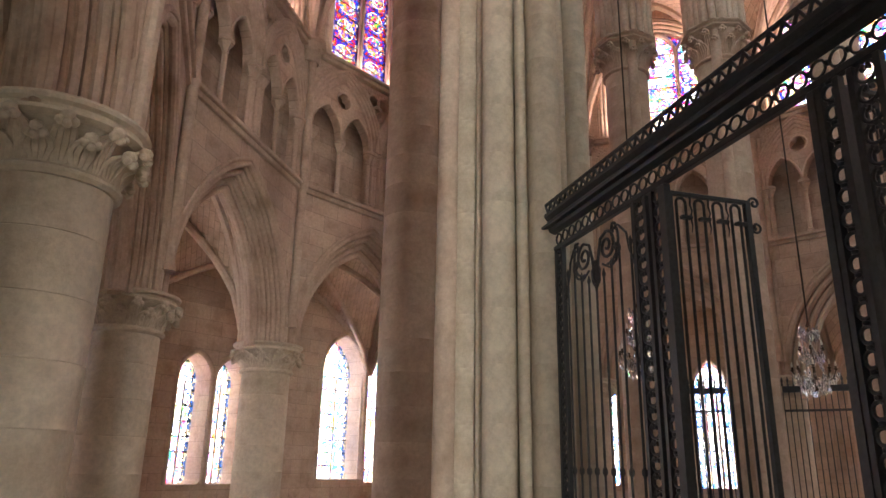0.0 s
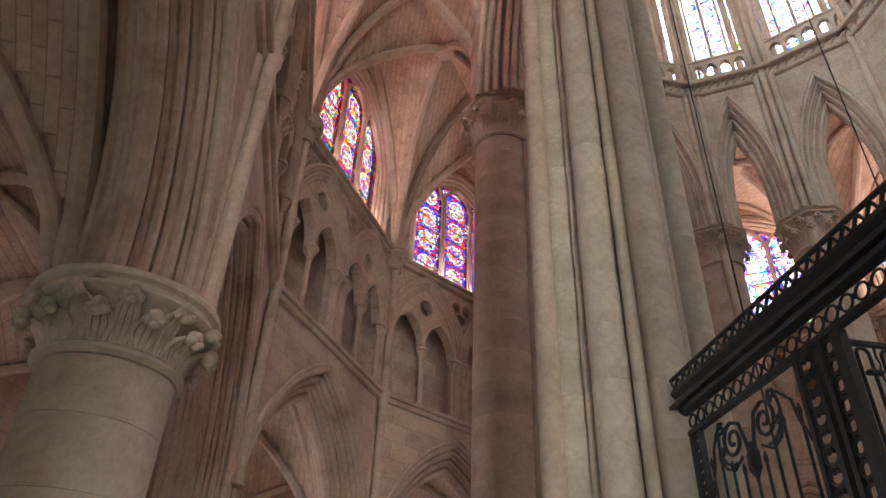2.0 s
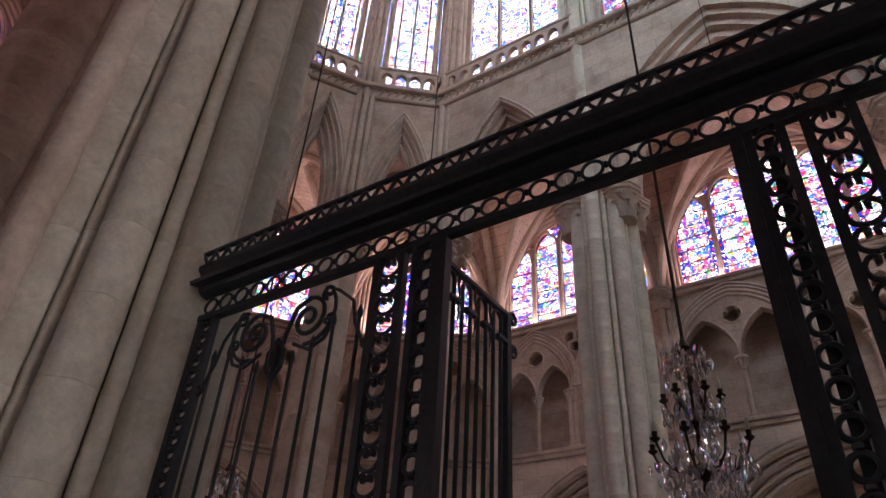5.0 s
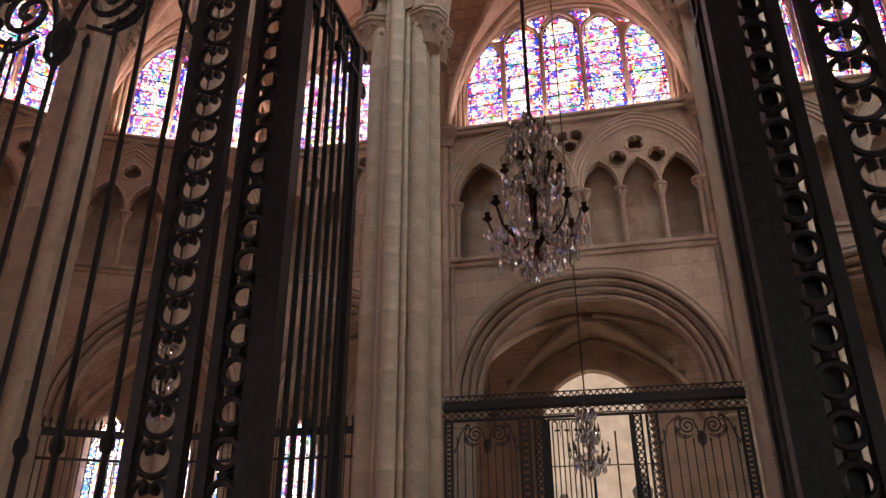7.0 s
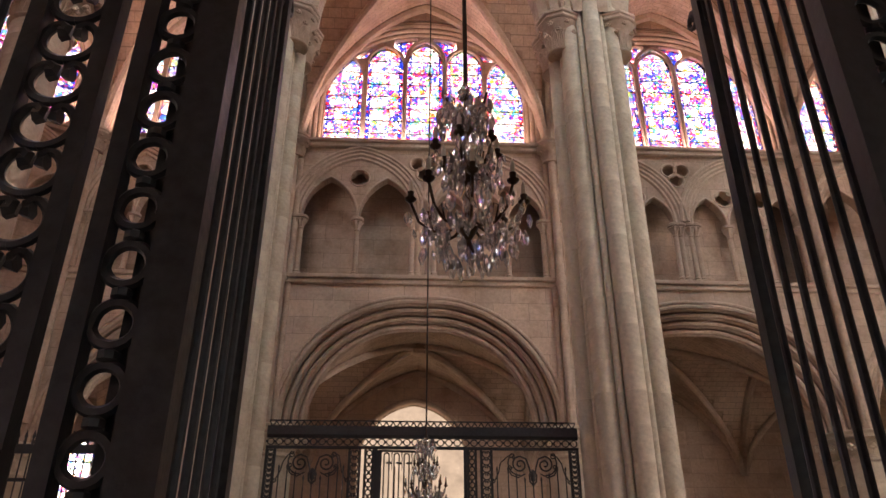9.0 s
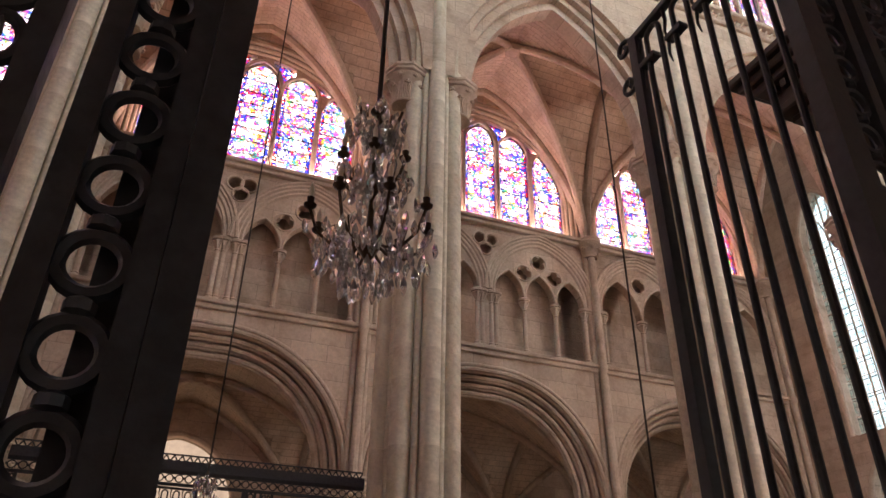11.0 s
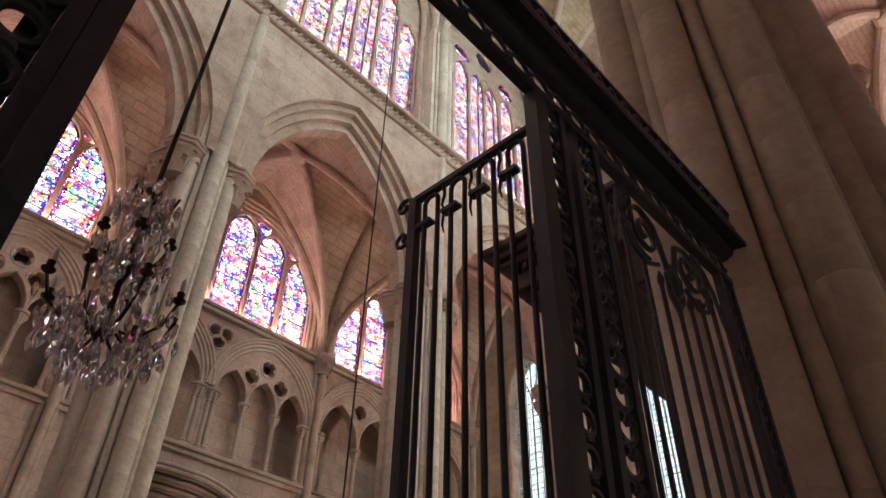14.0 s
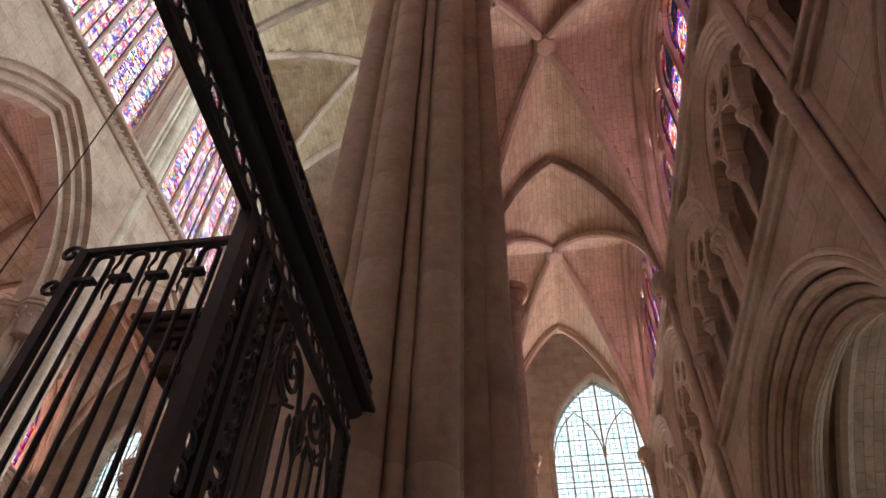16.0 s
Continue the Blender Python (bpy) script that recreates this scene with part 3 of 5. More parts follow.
    for cc, h, zs, za in lights:
        pane = part("pane", cached(("pane", key, cc, glass.name), lambda: glass_pane(h, GLASS_FOOT, zs, za).mesh("pane", glass)), None, wall, m=pose(cc, 0.36, GLASS_FOOT))
        if name == "wall_south_4" and cc > 0.5:
            pane.data = pane.data.copy()
            pane.data.materials[0] = GLASS_RED
    for u in gaps:
        top = spring + (apex - spring) * math.sqrt(1 - (u / half) ** 2) + 0.05
        part("pane", Geo().add([(u - 0.06, 0, low + 0.12), (u + 0.06, 0, low + 0.12), (u + 0.43, 0, top + 0.1), (u - 0.43, 0, top + 0.1)], [(0, 1, 2, 3)]), glass, wall, m=pose(0, 0.38, 0))
    window_sky(m @ pose(0, 0, 14.5), 2 * half, 3.7, power)
    # Tint of the added sill lamp follows the glass; its strength varies by wall.
    tint = {"red_and_violet_stained_glass": (1.0, 0.7, 0.56), "blue_and_red_stained_glass": (1.0, 0.74, 0.62)}.get(glass.name, (1.0, 0.79, 0.62))
    sill_light(m @ pose(0, 0.1, GLASS_FOOT + 0.06), 2 * half - 0.4, SILL_LIGHT * (0.3 if "north" in name else 2.2 if name in ("wall_apse_3", "wall_apse_4", "wall_apse_5") else 0.6 if "apse" in name else 0.8), tint)
    return wall


def wall_shaft(name, at, turn, group):
    """Slender triple shaft on the wall between two bays, with a leaf capital under the vault."""
    t = thing(name, "slender triple stone wall shaft with leaf capital", "wall shaft", pose(at[0], at[1], 0, 0, 0, turn), group)
    for u, d, r in ((-0.15, 0.0, 0.075), (0.0, -0.12, 0.1), (0.15, 0.0, 0.075)):
        part("shaft", cached(("wshaft", r), lambda: lathe(Geo(), [(r * 1.3, 5.0), (r, 5.15), (r, 8.4), (r * 1.35, 8.46), (r * 1.35, 8.6), (r, 8.66), (r, 12.0)], 10).mesh("shaft", TRIM)), None, t, m=pose(u, d, 0))
    part("capital", cached("wcap", lambda: carved_capital(0.2, 0.4, 11.95, 12.42, 24, 7).mesh("capital", TRIM)), None, t, m=pose(0, -0.03, 0))
    part("abacus", cached("waba", lambda: abacus(0.36, 12.55, 20).mesh("abacus", TRIM)), None, t, m=pose(0, -0.03, 0))
    return t


def low_column(at, drop=0.0):
    """Thick round column of the low arcade with a carved capital."""
    t = thing("arcade_column", "thick round limestone column with carved leaf capital", "column", pose(at[0], at[1], -drop), "low arcade columns")
    part("base", cached("cbase", lambda: lathe(Geo(), [(0.8, 0), (0.8, 0.35), (0.68, 0.42), (0.72, 0.5), (0.58, 0.6), (0.56, 0.66)], 32).mesh("base", TRIM)), None, t)
    for k in range(7):
        part("drum", cached("cdrum", lambda: lathe(Geo(), [(0.535, 0.0), (0.54, 0.005), (0.54, 0.54), (0.535, 0.545)], 40).mesh("drum", PALE, 25)), None, t, m=pose(0, 0, 0.64 + 0.546 * k, 0, 0, 40 * k))
    part("capital", cached("ccap", lambda: carved_capital(0.54, 0.72, 4.45, 4.92, 56, 11).mesh("capital", PALE)), None, t)
    part("abacus", cached("caba", lambda: abacus(0.76, 5.06, 48).mesh("abacus", PALE)), None, t)
    return t


far_kw = [("wall_south_1", -8.5, -3.35, GLASS_MULTI), ("wall_south_2", -3.35, 3.35, GLASS_MULTI), ("wall_south_3", 3.35, 10.05, GLASS_MULTI), ("wall_south_4", 10.05, 16.75, GLASS_MULTI)]
for nm, x0, x1, gl in far_kw:
    tall_wall(nm, (x0, FAR_WALL), (x1, FAR_WALL), "warm limestone aisle wall with arcade, blind gallery and stained glass", gl, WINDOW_LIGHT)
for nm, x0, x1, gl in far_kw:
    tall_wall(nm.replace("south", "north"), (x1, NEAR_WALL), (x0, NEAR_WALL), "warm limestone aisle wall with arcade, open gallery and stained glass", GLASS_BLUE if x0 > 3 else GLASS_RED, WINDOW_LIGHT * 0.6)
for k, (p, q) in enumerate(zip(APSE_WALL, APSE_WALL[1:])):
    # seen from inside, the right end of each bay comes first going round from the near side
    tall_wall(f"wall_apse_{k + 1}", p, q, "angled limestone ambulatory wall with arcade, gallery and stained glass", (GLASS_RED, GLASS_BLUE, GLASS_MULTI, GLASS_MULTI, GLASS_MULTI)[k], WINDOW_LIGHT * (0.5 if k < 2 else 1.0))
corners = [((x, FAR_WALL), 0) for x in BAYS[1:]] + [((x, NEAR_WALL), 180) for x in BAYS[1:]]
for k, p in enumerate(APSE_WALL):
    a, b = APSE_WALL[max(k - 1, 0)], APSE_WALL[min(k + 1, len(APSE_WALL) - 1)]
    d = Vector((b[0] - a[0], b[1] - a[1])).normalized()
    turn = math.degrees(math.atan2(d.y, d.x))
    corners.append((p, turn))
for (p, turn) in corners:
    wall_shaft("wall_shaft", p, turn, "wall shafts")
    n = Matrix.Rotation(radians(turn), 2) @ Vector((0, 0.5))
    low_column((p[0] + n.x, p[1] + n.y), 0.45 if p[0] < -8 else 0.0)


# ---- tall piers ----
def pier_outline(lobes, core, n=200, keep=None):
    pts = []
    for i in range(n):
        a = 2 * math.pi * i / n
        dx, dy = math.cos(a), math.sin(a)
        best = core
        for ang, dist, r in lobes:
            cx, cy = dist * math.cos(radians(ang)), dist * math.sin(radians(ang))
            along = dx * cx + dy * cy
            off = cx * cx + cy * cy - along * along
            if off < r * r and along > 0:
                best = max(best, along + math.sqrt(r * r - off))
        x, y = best * dx, best * dy
        if keep:
            x = max(-keep, min(keep, x))
        pts.append((x, y))
    return pts


def prism(g, pts, z0, z1, cut=0.0):
    n = len(pts)
    rows = [(z0, 1 - cut), (z0 + cut, 1), (z1 - cut, 1), (z1, 1 - cut)] if cut else [(z0, 1), (z1, 1)]
    v = [(x * s, y * s, z) for z, s in rows for x, y in pts]
    f = [(k * n + i, k * n + (i + 1) % n, k * n + n + (i + 1) % n, k * n + n + i) for k in range(len(rows) - 1) for i in range(n)]
    f += [tuple(range(n))[::-1], tuple((len(rows) - 1) * n + i for i in range(n))]
    return g.add(v, f)


LOBES = [(45 * k, 0.63, 0.17) for k in range(8)] + [(45 * k + 22.5, 0.6, 0.062) for k in range(8)]
PIER = pier_outline(LOBES, 0.5, 320)
PIER_TOP = pier_outline(LOBES, 0.5, 240, keep=0.5)
DRUM = 0.55


def tall_pier(at, turn, group="tall compound piers"):
    t = thing("compound_pier", "pale limestone compound pier of clustered shafts", "pier", pose(at[0], at[1], 0, 0, 0, turn), group)
    part("base", cached("pbase", lambda: lathe(Geo(), [(1.15, 0), (1.15, 0.5), (1.05, 0.56), (1.08, 0.64), (0.95, 0.74), (0.88, 0.8)], 8).mesh("base", PALE)), None, t)
    drum = cached("pdrum", lambda: prism(Geo(), PIER, 0, DRUM - 0.001, 0.002).mesh("drum", PALE, 28))
    for k in range(22):
        part("drum", drum, None, t, m=pose(0, 0, 0.79 + DRUM * k))
    part("upper_shaft", cached("pupper", lambda: prism(Geo(), PIER_TOP, 0.79 + 22 * DRUM, 24.5).mesh("upper_shaft", PALE, 28)), None, t)
    for s in (-1, 1):
        for d in (-0.3, 0.3):
            part("capital", cached("pcap", lambda: carved_capital(0.25, 0.44, 11.8, 12.5, 24, 7).mesh("capital", TRIM)), None, t, m=pose(s * 0.6, d, 0))
            part("abacus", cached("paba", lambda: abacus(0.46, 12.68, 8).mesh("abacus", TRIM)), None, t, m=pose(s * 0.6, d, 0))
    # slim shaft with its own capital towards the aisle
    part("attached_shaft", cached("paisle", lambda: lathe(Geo(), [(0.12, 0.78), (0.12, 12.0)], 12).mesh("attached_shaft", TRIM)), None, t, m=pose(0, 0.86, 0))
    part("capital", cached("pacap", lambda: carved_capital(0.13, 0.3, 11.95, 12.42, 20, 6).mesh("capital", TRIM)), None, t, m=pose(0, 0.86, 0))
    part("abacus", cached("paaba", lambda: abacus(0.33, 12.6, 8).mesh("abacus", TRIM)), None, t, m=pose(0, 0.86, 0))
    return t


def round_pier(at, turn):
    t = thing("round_pier", "tall round limestone pier with leaf capital", "pier", pose(at[0], at[1], 0, 0, 0, turn), "apse piers")
    part("base", cached("rbase", lambda: lathe(Geo(), [(0.9, 0), (0.9, 0.5), (0.8, 0.56), (0.83, 0.64), (0.68, 0.74)], 32).mesh("base", TRIM)), None, t)
    drum = cached("rdrum", lambda: lathe(Geo(), [(0.549, 0.0), (0.55, 0.002), (0.55, 0.547), (0.549, 0.549)], 40).mesh("drum", TRIM, 25))
    for k in range(21):
        part("drum", drum, None, t, m=pose(0, 0, 0.73 + 0.55 * k, 0, 0, 50 * k))
    part("attached_shaft", cached("ratt", lambda: lathe(Geo(), [(0.13, 0.7), (0.13, 12.9)], 12).mesh("attached_shaft", TRIM)), None, t, m=pose(0, -0.6, 0))
    for u in (-0.2, 0.0, 0.2):
        part("attached_shaft", cached("ratt3", lambda: lathe(Geo(), [(0.09, 13.1), (0.09, 27.0)], 10).mesh("attached_shaft", TRIM)), None, t, m=pose(u, -0.78 - (0.07 if u == 0 else 0), 0))
    part("capital", cached("rcap", lambda: carved_capital(0.55, 0.76, 12.2, 13.0, 56, 12).mesh("capital", TRIM)), None, t)
    part("abacus", cached("raba", lambda: abacus(0.86, 13.15, 8).mesh("abacus", TRIM)), None, t)
    return t


for x in BAYS[1:]:
    tall_pier((x, NEAR_ROW), 180)
    tall_pier((x, FAR_ROW), 0)
for k, p in enumerate(APSE_PIERS):
    a, b = APSE_PIERS[max(k - 1, 0)], APSE_PIERS[min(k + 1, len(APSE_PIERS) - 1)]
    round_pier(p, math.degrees(math.atan2(b[1] - a[1], b[0] - a[0])))


# ---- tall main wall: great arches, string course, upper windows ----
def main_wall(name, a, b, label, glass, power):
    m, length = wall_frame(a, b)
    key = round(length, 2)
    wide = length > 6
    spring, apex, h = (CAP_HIGH, 16.45, length / 2 - 1.1) if wide else ((CAP_HIGH + 0.4, 16.55, length / 2 - 0.95) if length > 3.5 else (14.0, 16.6, length / 2 - 0.7))
    foot = CAP_HIGH if wide else 13.1

    k = 1.0 if wide else 0.55
    rise = apex - spring
    cx = (rise * rise - h * h) / (2 * h)

    def lower():
        g = Geo()
        for off, d0, d1 in ((0.6, -0.7, -0.54), (0.42, -0.54, -0.38), (0.22, -0.38, -0.2), (0.0, -0.2, 0.2), (0.22, 0.2, 0.38), (0.42, 0.38, 0.54), (0.6, 0.54, 0.7)):
            def solid(x, z, off=off * k + 0.13 * k):
                r = cx + h + off
                return -np.where(z >= spring, np.hypot(np.abs(x) + cx, z - spring) - r, np.abs(x) - h - off)
            plate(g, solid, -length / 2, length / 2, foot, MAIN_STRING + 0.2, 0.08, d0, d1)
        return g.mesh(name, STONE)

    def rolls():
        g = Geo()
        for off, d, r in ((0.72, -0.72, 0.06), (0.6, -0.67, 0.08), (0.54, -0.56, 0.055), (0.42, -0.5, 0.075), (0.36, -0.4, 0.055), (0.22, -0.34, 0.075), (0.16, -0.22, 0.055), (0.0, -0.15, 0.085), (-0.04, 0.0, 0.09), (0.0, 0.15, 0.085), (0.22, 0.34, 0.075), (0.42, 0.5, 0.075), (0.6, 0.66, 0.08)):
            tube(g, arch_path(h, spring, apex, off * k, foot=foot, n=18, d=d), r * (1 if wide else 0.8), 8)
        return g.mesh("arch_moulding", TRIM)

    if wide:
        lights = [(k * 0.94 - 2.35, 0.42, (24.2, 25.0, 25.0, 25.0, 25.0, 24.2)[k], (25.0, 25.8, 25.8, 25.8, 25.8, 25.0)[k]) for k in range(6)]
    elif length > 3.5:
        lights = [(k * 1.16 - 1.16, 0.53, 25.0, 25.9) for k in range(3)]
    else:
        lights = [(k * 1.0 - 0.5, 0.455, 25.2, 26.0) for k in range(2)]
    sill = MAIN_STRING + 1.25

    def upper():
        g = Geo()

        def solid(x, z):
            hole = np.full_like(x, 9.0)
            for cc, hw, zs, za in lights:
                hole = np.minimum(hole, sd_arch(x, z, cc, hw, sill, zs, za))
            for u, z0, r in (((-1.4, 26.3, 0.5), (1.4, 26.3, 0.5), (0, 27.1, 0.55)) if wide else ((0, 26.7, 0.42),)):
                hole = np.minimum(hole, sd_foil(x, z, u, z0, r, 6))
            return -hole

        plate(g, solid, -length / 2, length / 2, MAIN_STRING + 0.2, CLEAR_TOP, 0.07, 0.2, 0.36)
        return g.mesh("window_tracery", STONE)

    def trims():
        g = Geo()
        box(g, -length / 2, length / 2, -1.0, 0.4, MAIN_STRING, MAIN_STRING + 0.14, 0.03)
        box(g, -length / 2, length / 2, -0.92, 0.4, MAIN_STRING + 0.14, MAIN_STRING + 0.26, 0.03)
        box(g, -length / 2, length / 2, -0.82, 0.4, MAIN_STRING - 0.3, MAIN_STRING, 0.04)
        k = int(length / 0.22)
        for i in range(k):
            u = -length / 2 + (i + 0.5) * length / k
            tube(g, [(u - 0.07, -0.8, MAIN_STRING - 0.2), (u, -0.9, MAIN_STRING - 0.1), (u + 0.07, -0.8, MAIN_STRING - 0.02)], 0.04, 5)
        return g.mesh("string_course", TRIM)

    def jambs():
        g = Geo()
        for cc, hw, zs, za in lights:
            tube(g, arch_path(hw, zs, za, 0.05, foot=sill, n=6, d=0.2), 0.035, 6)
        for u in (-length / 2 + 0.25, -length / 2 + 0.5, length / 2 - 0.5, length / 2 - 0.25):
            tube(g, [(u, -0.02, MAIN_STRING + 0.2), (u, -0.02, 27.0)], 0.1, 8)
        return g.mesh("window_moulding", TRIM)

    wall = tagged(part(name, cached(("low", key), lower), None, m=m), label, "wall", kind="structure")
    part("arch_moulding", cached(("mrolls", key), rolls), None, wall)
    part("window_tracery", cached(("up", key), upper), None, wall)
    part("string_course", cached(("mtrim", key), trims), None, wall)
    part("window_moulding", cached(("mj", key), jambs), None, wall)
    if not wide:
        def rail():
            g = Geo()
            z0 = MAIN_STRING + 0.26
            n = max(3, round(length / 0.42))
            w = length / n

            def solid(x, z):
                u = np.mod(x + length / 2, w) - w / 2
                return -sd_arch(u, z, 0, w / 2 - 0.05, z0 + 0.1, z0 + 0.45, z0 + 0.68)

            plate(g, solid, -length / 2, length / 2, z0, z0 + 0.8, 0.04, -0.75, -0.6)
            box(g, -length / 2, length / 2, -0.8, -0.55, z0 + 0.8, z0 + 0.9, 0.02)
            return g.mesh("balustrade", TRIM)

        part("balustrade", cached(("rail", key), rail), None, wall, "pierced stone balustrade below the windows")
    for cc, hw, zs, za in lights:
        pane = part("pane", cached(("mpane", key, cc, glass.name), lambda: glass_pane(hw, sill, zs, za).mesh("pane", glass)), None, wall, m=pose(cc, 0.28, sill))
    for u, z0, r in (((-1.4, 26.3, 0.5), (1.4, 26.3, 0.5), (0, 27.1, 0.55)) if wide else ((0, 26.7, 0.42),)):
        rose = [(u + r * 1.05 * math.cos(i * math.pi / 8), 0.0, z0 + r * 1.05 * math.sin(i * math.pi / 8)) for i in range(16)]
        part("pane", Geo().add(rose, [tuple(range(16))]), glass, wall, m=pose(0, 0.28, 0))
    window_sky(m @ pose(0, 0, 23.2), min(5.6, length - 0.6), 7.6, power)
    return wall


for k in range(1, 4):
    main_wall(f"main_wall_south_{k}", (BAYS[k], FAR_ROW), (BAYS[k + 1], FAR_ROW), "tall limestone choir wall with great pointed arch and stained glass", GLASS_MULTI, WINDOW_LIGHT * 0.65)
    # North windows are out of view; their pale glass lets fill light in.
    main_wall(f"main_wall_north_{k}", (BAYS[k + 1], NEAR_ROW), (BAYS[k], NEAR_ROW), "tall limestone choir wall with great pointed arch and pale glass for fill light", GLASS_CLEAR, NORTH_CHOIR_FILL)
ring = [(-3.35, NEAR_ROW)] + APSE_PIERS + [(-3.35, FAR_ROW)]
for k, (p, q) in enumerate(zip(ring, ring[1:])):
    main_wall(f"main_wall_apse_{k + 1}", p, q, "apse wall bay with narrow pointed arch and pale stained glass", GLASS_APSE, APSE_LIGHT)


# ---- vaults ----
def swell(x):
    return (1 - abs(x) ** 1.4) ** 0.62 if abs(x) < 1 else 0.0


def vault(name, p00, p10, p11, p01, zs, za, label, rib=0.12, boss=True, n=20, web=VAULT):
    g, r = Geo(), Geo()
    c = [Vector((*p, 0)) for p in (p00, p10, p11, p01)]

    def at(s, t, lift=0.0):
        q = (c[0] * (1 - s) + c[1] * s) * (1 - t) + (c[3] * (1 - s) + c[2] * s) * t
        z = zs + (za - zs) * max(swell(2 * s - 1), swell(2 * t - 1))
        return (q.x, q.y, z + lift)

    for lift, flip in ((0.0, True), (0.3, False)):
        v = [at(i / n, j / n, lift) for j in range(n + 1) for i in range(n + 1)]
        f = [(j * (n + 1) + i, j * (n + 1) + i + 1, (j + 1) * (n + 1) + i + 1, (j + 1) * (n + 1) + i) for j in range(n) for i in range(n)]
        g.add(v, [q[::-1] for q in f] if flip else f)
    ob = tagged(part(name, g, web, None, sharp=25), label, "vault", kind="structure")

    def low(s, t, z):
        x, y, _ = at(s, t)
        return (x, y, zs + (za - zs) * z - 0.05)

    steps = [i / 24 for i in range(25)]
    for fn in (lambda w: low(w, w, swell(2 * w - 1)), lambda w: low(w, 1 - w, swell(2 * w - 1))):
        tube(r, [fn(w) for w in steps], rib, 8)
    for fn in (lambda w: low(w, 0, swell(2 * w - 1)), lambda w: low(w, 1, swell(2 * w - 1)), lambda w: low(0, w, swell(2 * w - 1)), lambda w: low(1, w, swell(2 * w - 1))):
        tube(r, [fn(w) for w in steps], rib * 1.2, 8)
    part("rib", r, TRIM, ob)
    if boss:
        x, y, z = at(0.5, 0.5)
        part("boss", lathe(Geo(), [(0.05, z - 0.3), (0.2, z - 0.26), (0.27, z - 0.16), (0.2, z - 0.02), (0.1, z + 0.05)], 20, (x, y), lambda a, i: 1 + 0.1 * math.cos(6 * a)), TRIM, ob)
    return ob


AISLE_TOP = 17.35
for k in range(4):
    x0, x1 = BAYS[k], BAYS[k + 1]
    xa = x0 if k else -8.07
    vault(f"vault_south_{k + 1}", (xa, FAR_ROW), (x1, FAR_ROW), (x1, FAR_WALL), (x0, FAR_WALL), STRING_HIGH + 0.2, AISLE_TOP, "pinkish ribbed stone vault over the tall aisle")
    vault(f"vault_north_{k + 1}", (xa, NEAR_ROW), (x1, NEAR_ROW), (x1, NEAR_WALL), (x0, NEAR_WALL), STRING_HIGH + 0.2, AISLE_TOP, "pinkish ribbed stone vault over the tall aisle")
for k in range(5):
    vault(f"vault_apse_{k + 1}", APSE_PIERS[k], APSE_PIERS[k + 1], APSE_WALL[k + 1], APSE_WALL[k], STRING_HIGH + 0.2, AISLE_TOP, "pinkish ribbed stone vault over the ambulatory")
for k in range(1, 4):
    vault(f"choir_vault_{k}", (BAYS[k], NEAR_ROW), (BAYS[k + 1], NEAR_ROW), (BAYS[k + 1], FAR_ROW), (BAYS[k], FAR_ROW), 24.0, 31.0, "pale ribbed stone vault high over the choir", 0.16, web=CHOIR)
mid = (-6.6, 5.12)
for k, (p, q) in enumerate(zip(ring, ring[1:])):
    e = Vector(mid) - (Vector(p) + Vector(q)) / 2
    vault(f"apse_vault_{k + 1}", p, q, (mid[0] + 0.01 * q[0], mid[1] + 0.01 * q[1]), (mid[0] + 0.01 * p[0], mid[1] + 0.01 * p[1]), 24.0, 31.0, "pale ribbed stone vault over the apse", 0.14, False, 12, CHOIR)
vault("apse_vault_8", (-3.35, FAR_ROW), (-3.35, NEAR_ROW), (mid[0], mid[1] - 0.01), (mid[0], mid[1] + 0.01), 24.0, 31.0, "pale ribbed stone vault over the apse", 0.14, False, 12, CHOIR)
# low outer aisle beyond the arcade
OUT = 5.2
outer = [(-8.5, NEAR_WALL - OUT - 0.6), (-15.6, -6.3), (-21.3, 1.74), (-21.3, 8.5), (-15.6, 16.6), (-8.5, FAR_WALL + OUT + 0.6)]


def low_wall(name, a, b, label, windows, power, glass=GLASS_APSE, deep=0.5):
    m, length = wall_frame(a, b)

    def solid(x, z):
        hole = np.full_like(x, 9.0)
        for c, h, zb, zs, za in windows:
            hole = np.minimum(hole, sd_arch(x, z, c, h, zb, zs, za))
        return -hole

    w = tagged(part(name, plate(Geo(), solid, -length / 2, length / 2, 0, 8.6, 0.1, 0.0, deep), STONE, None, m=m), label, "wall", kind="structure")
    for c, h, zb, zs, za in windows:
        part("pane", glass_pane(h, zb, zs, za), glass, w, m=pose(c, deep - 0.2, zb))
        g = Geo()
        tube(g, arch_path(h, zs, za, 0.08, foot=zb, n=8, c=c, d=0.0), 0.07, 8)
        for k in (-1, 1):
            tube(g, [(c + k * h / 3, deep - 0.2, zb), (c + k * h / 3, deep - 0.2, zs)], 0.03, 6)
        part("window_moulding", g, TRIM, w)
        window_sky(m @ pose(c, deep - 0.5, (zb + za) / 2), 2 * h, za - zb, power)
    return w


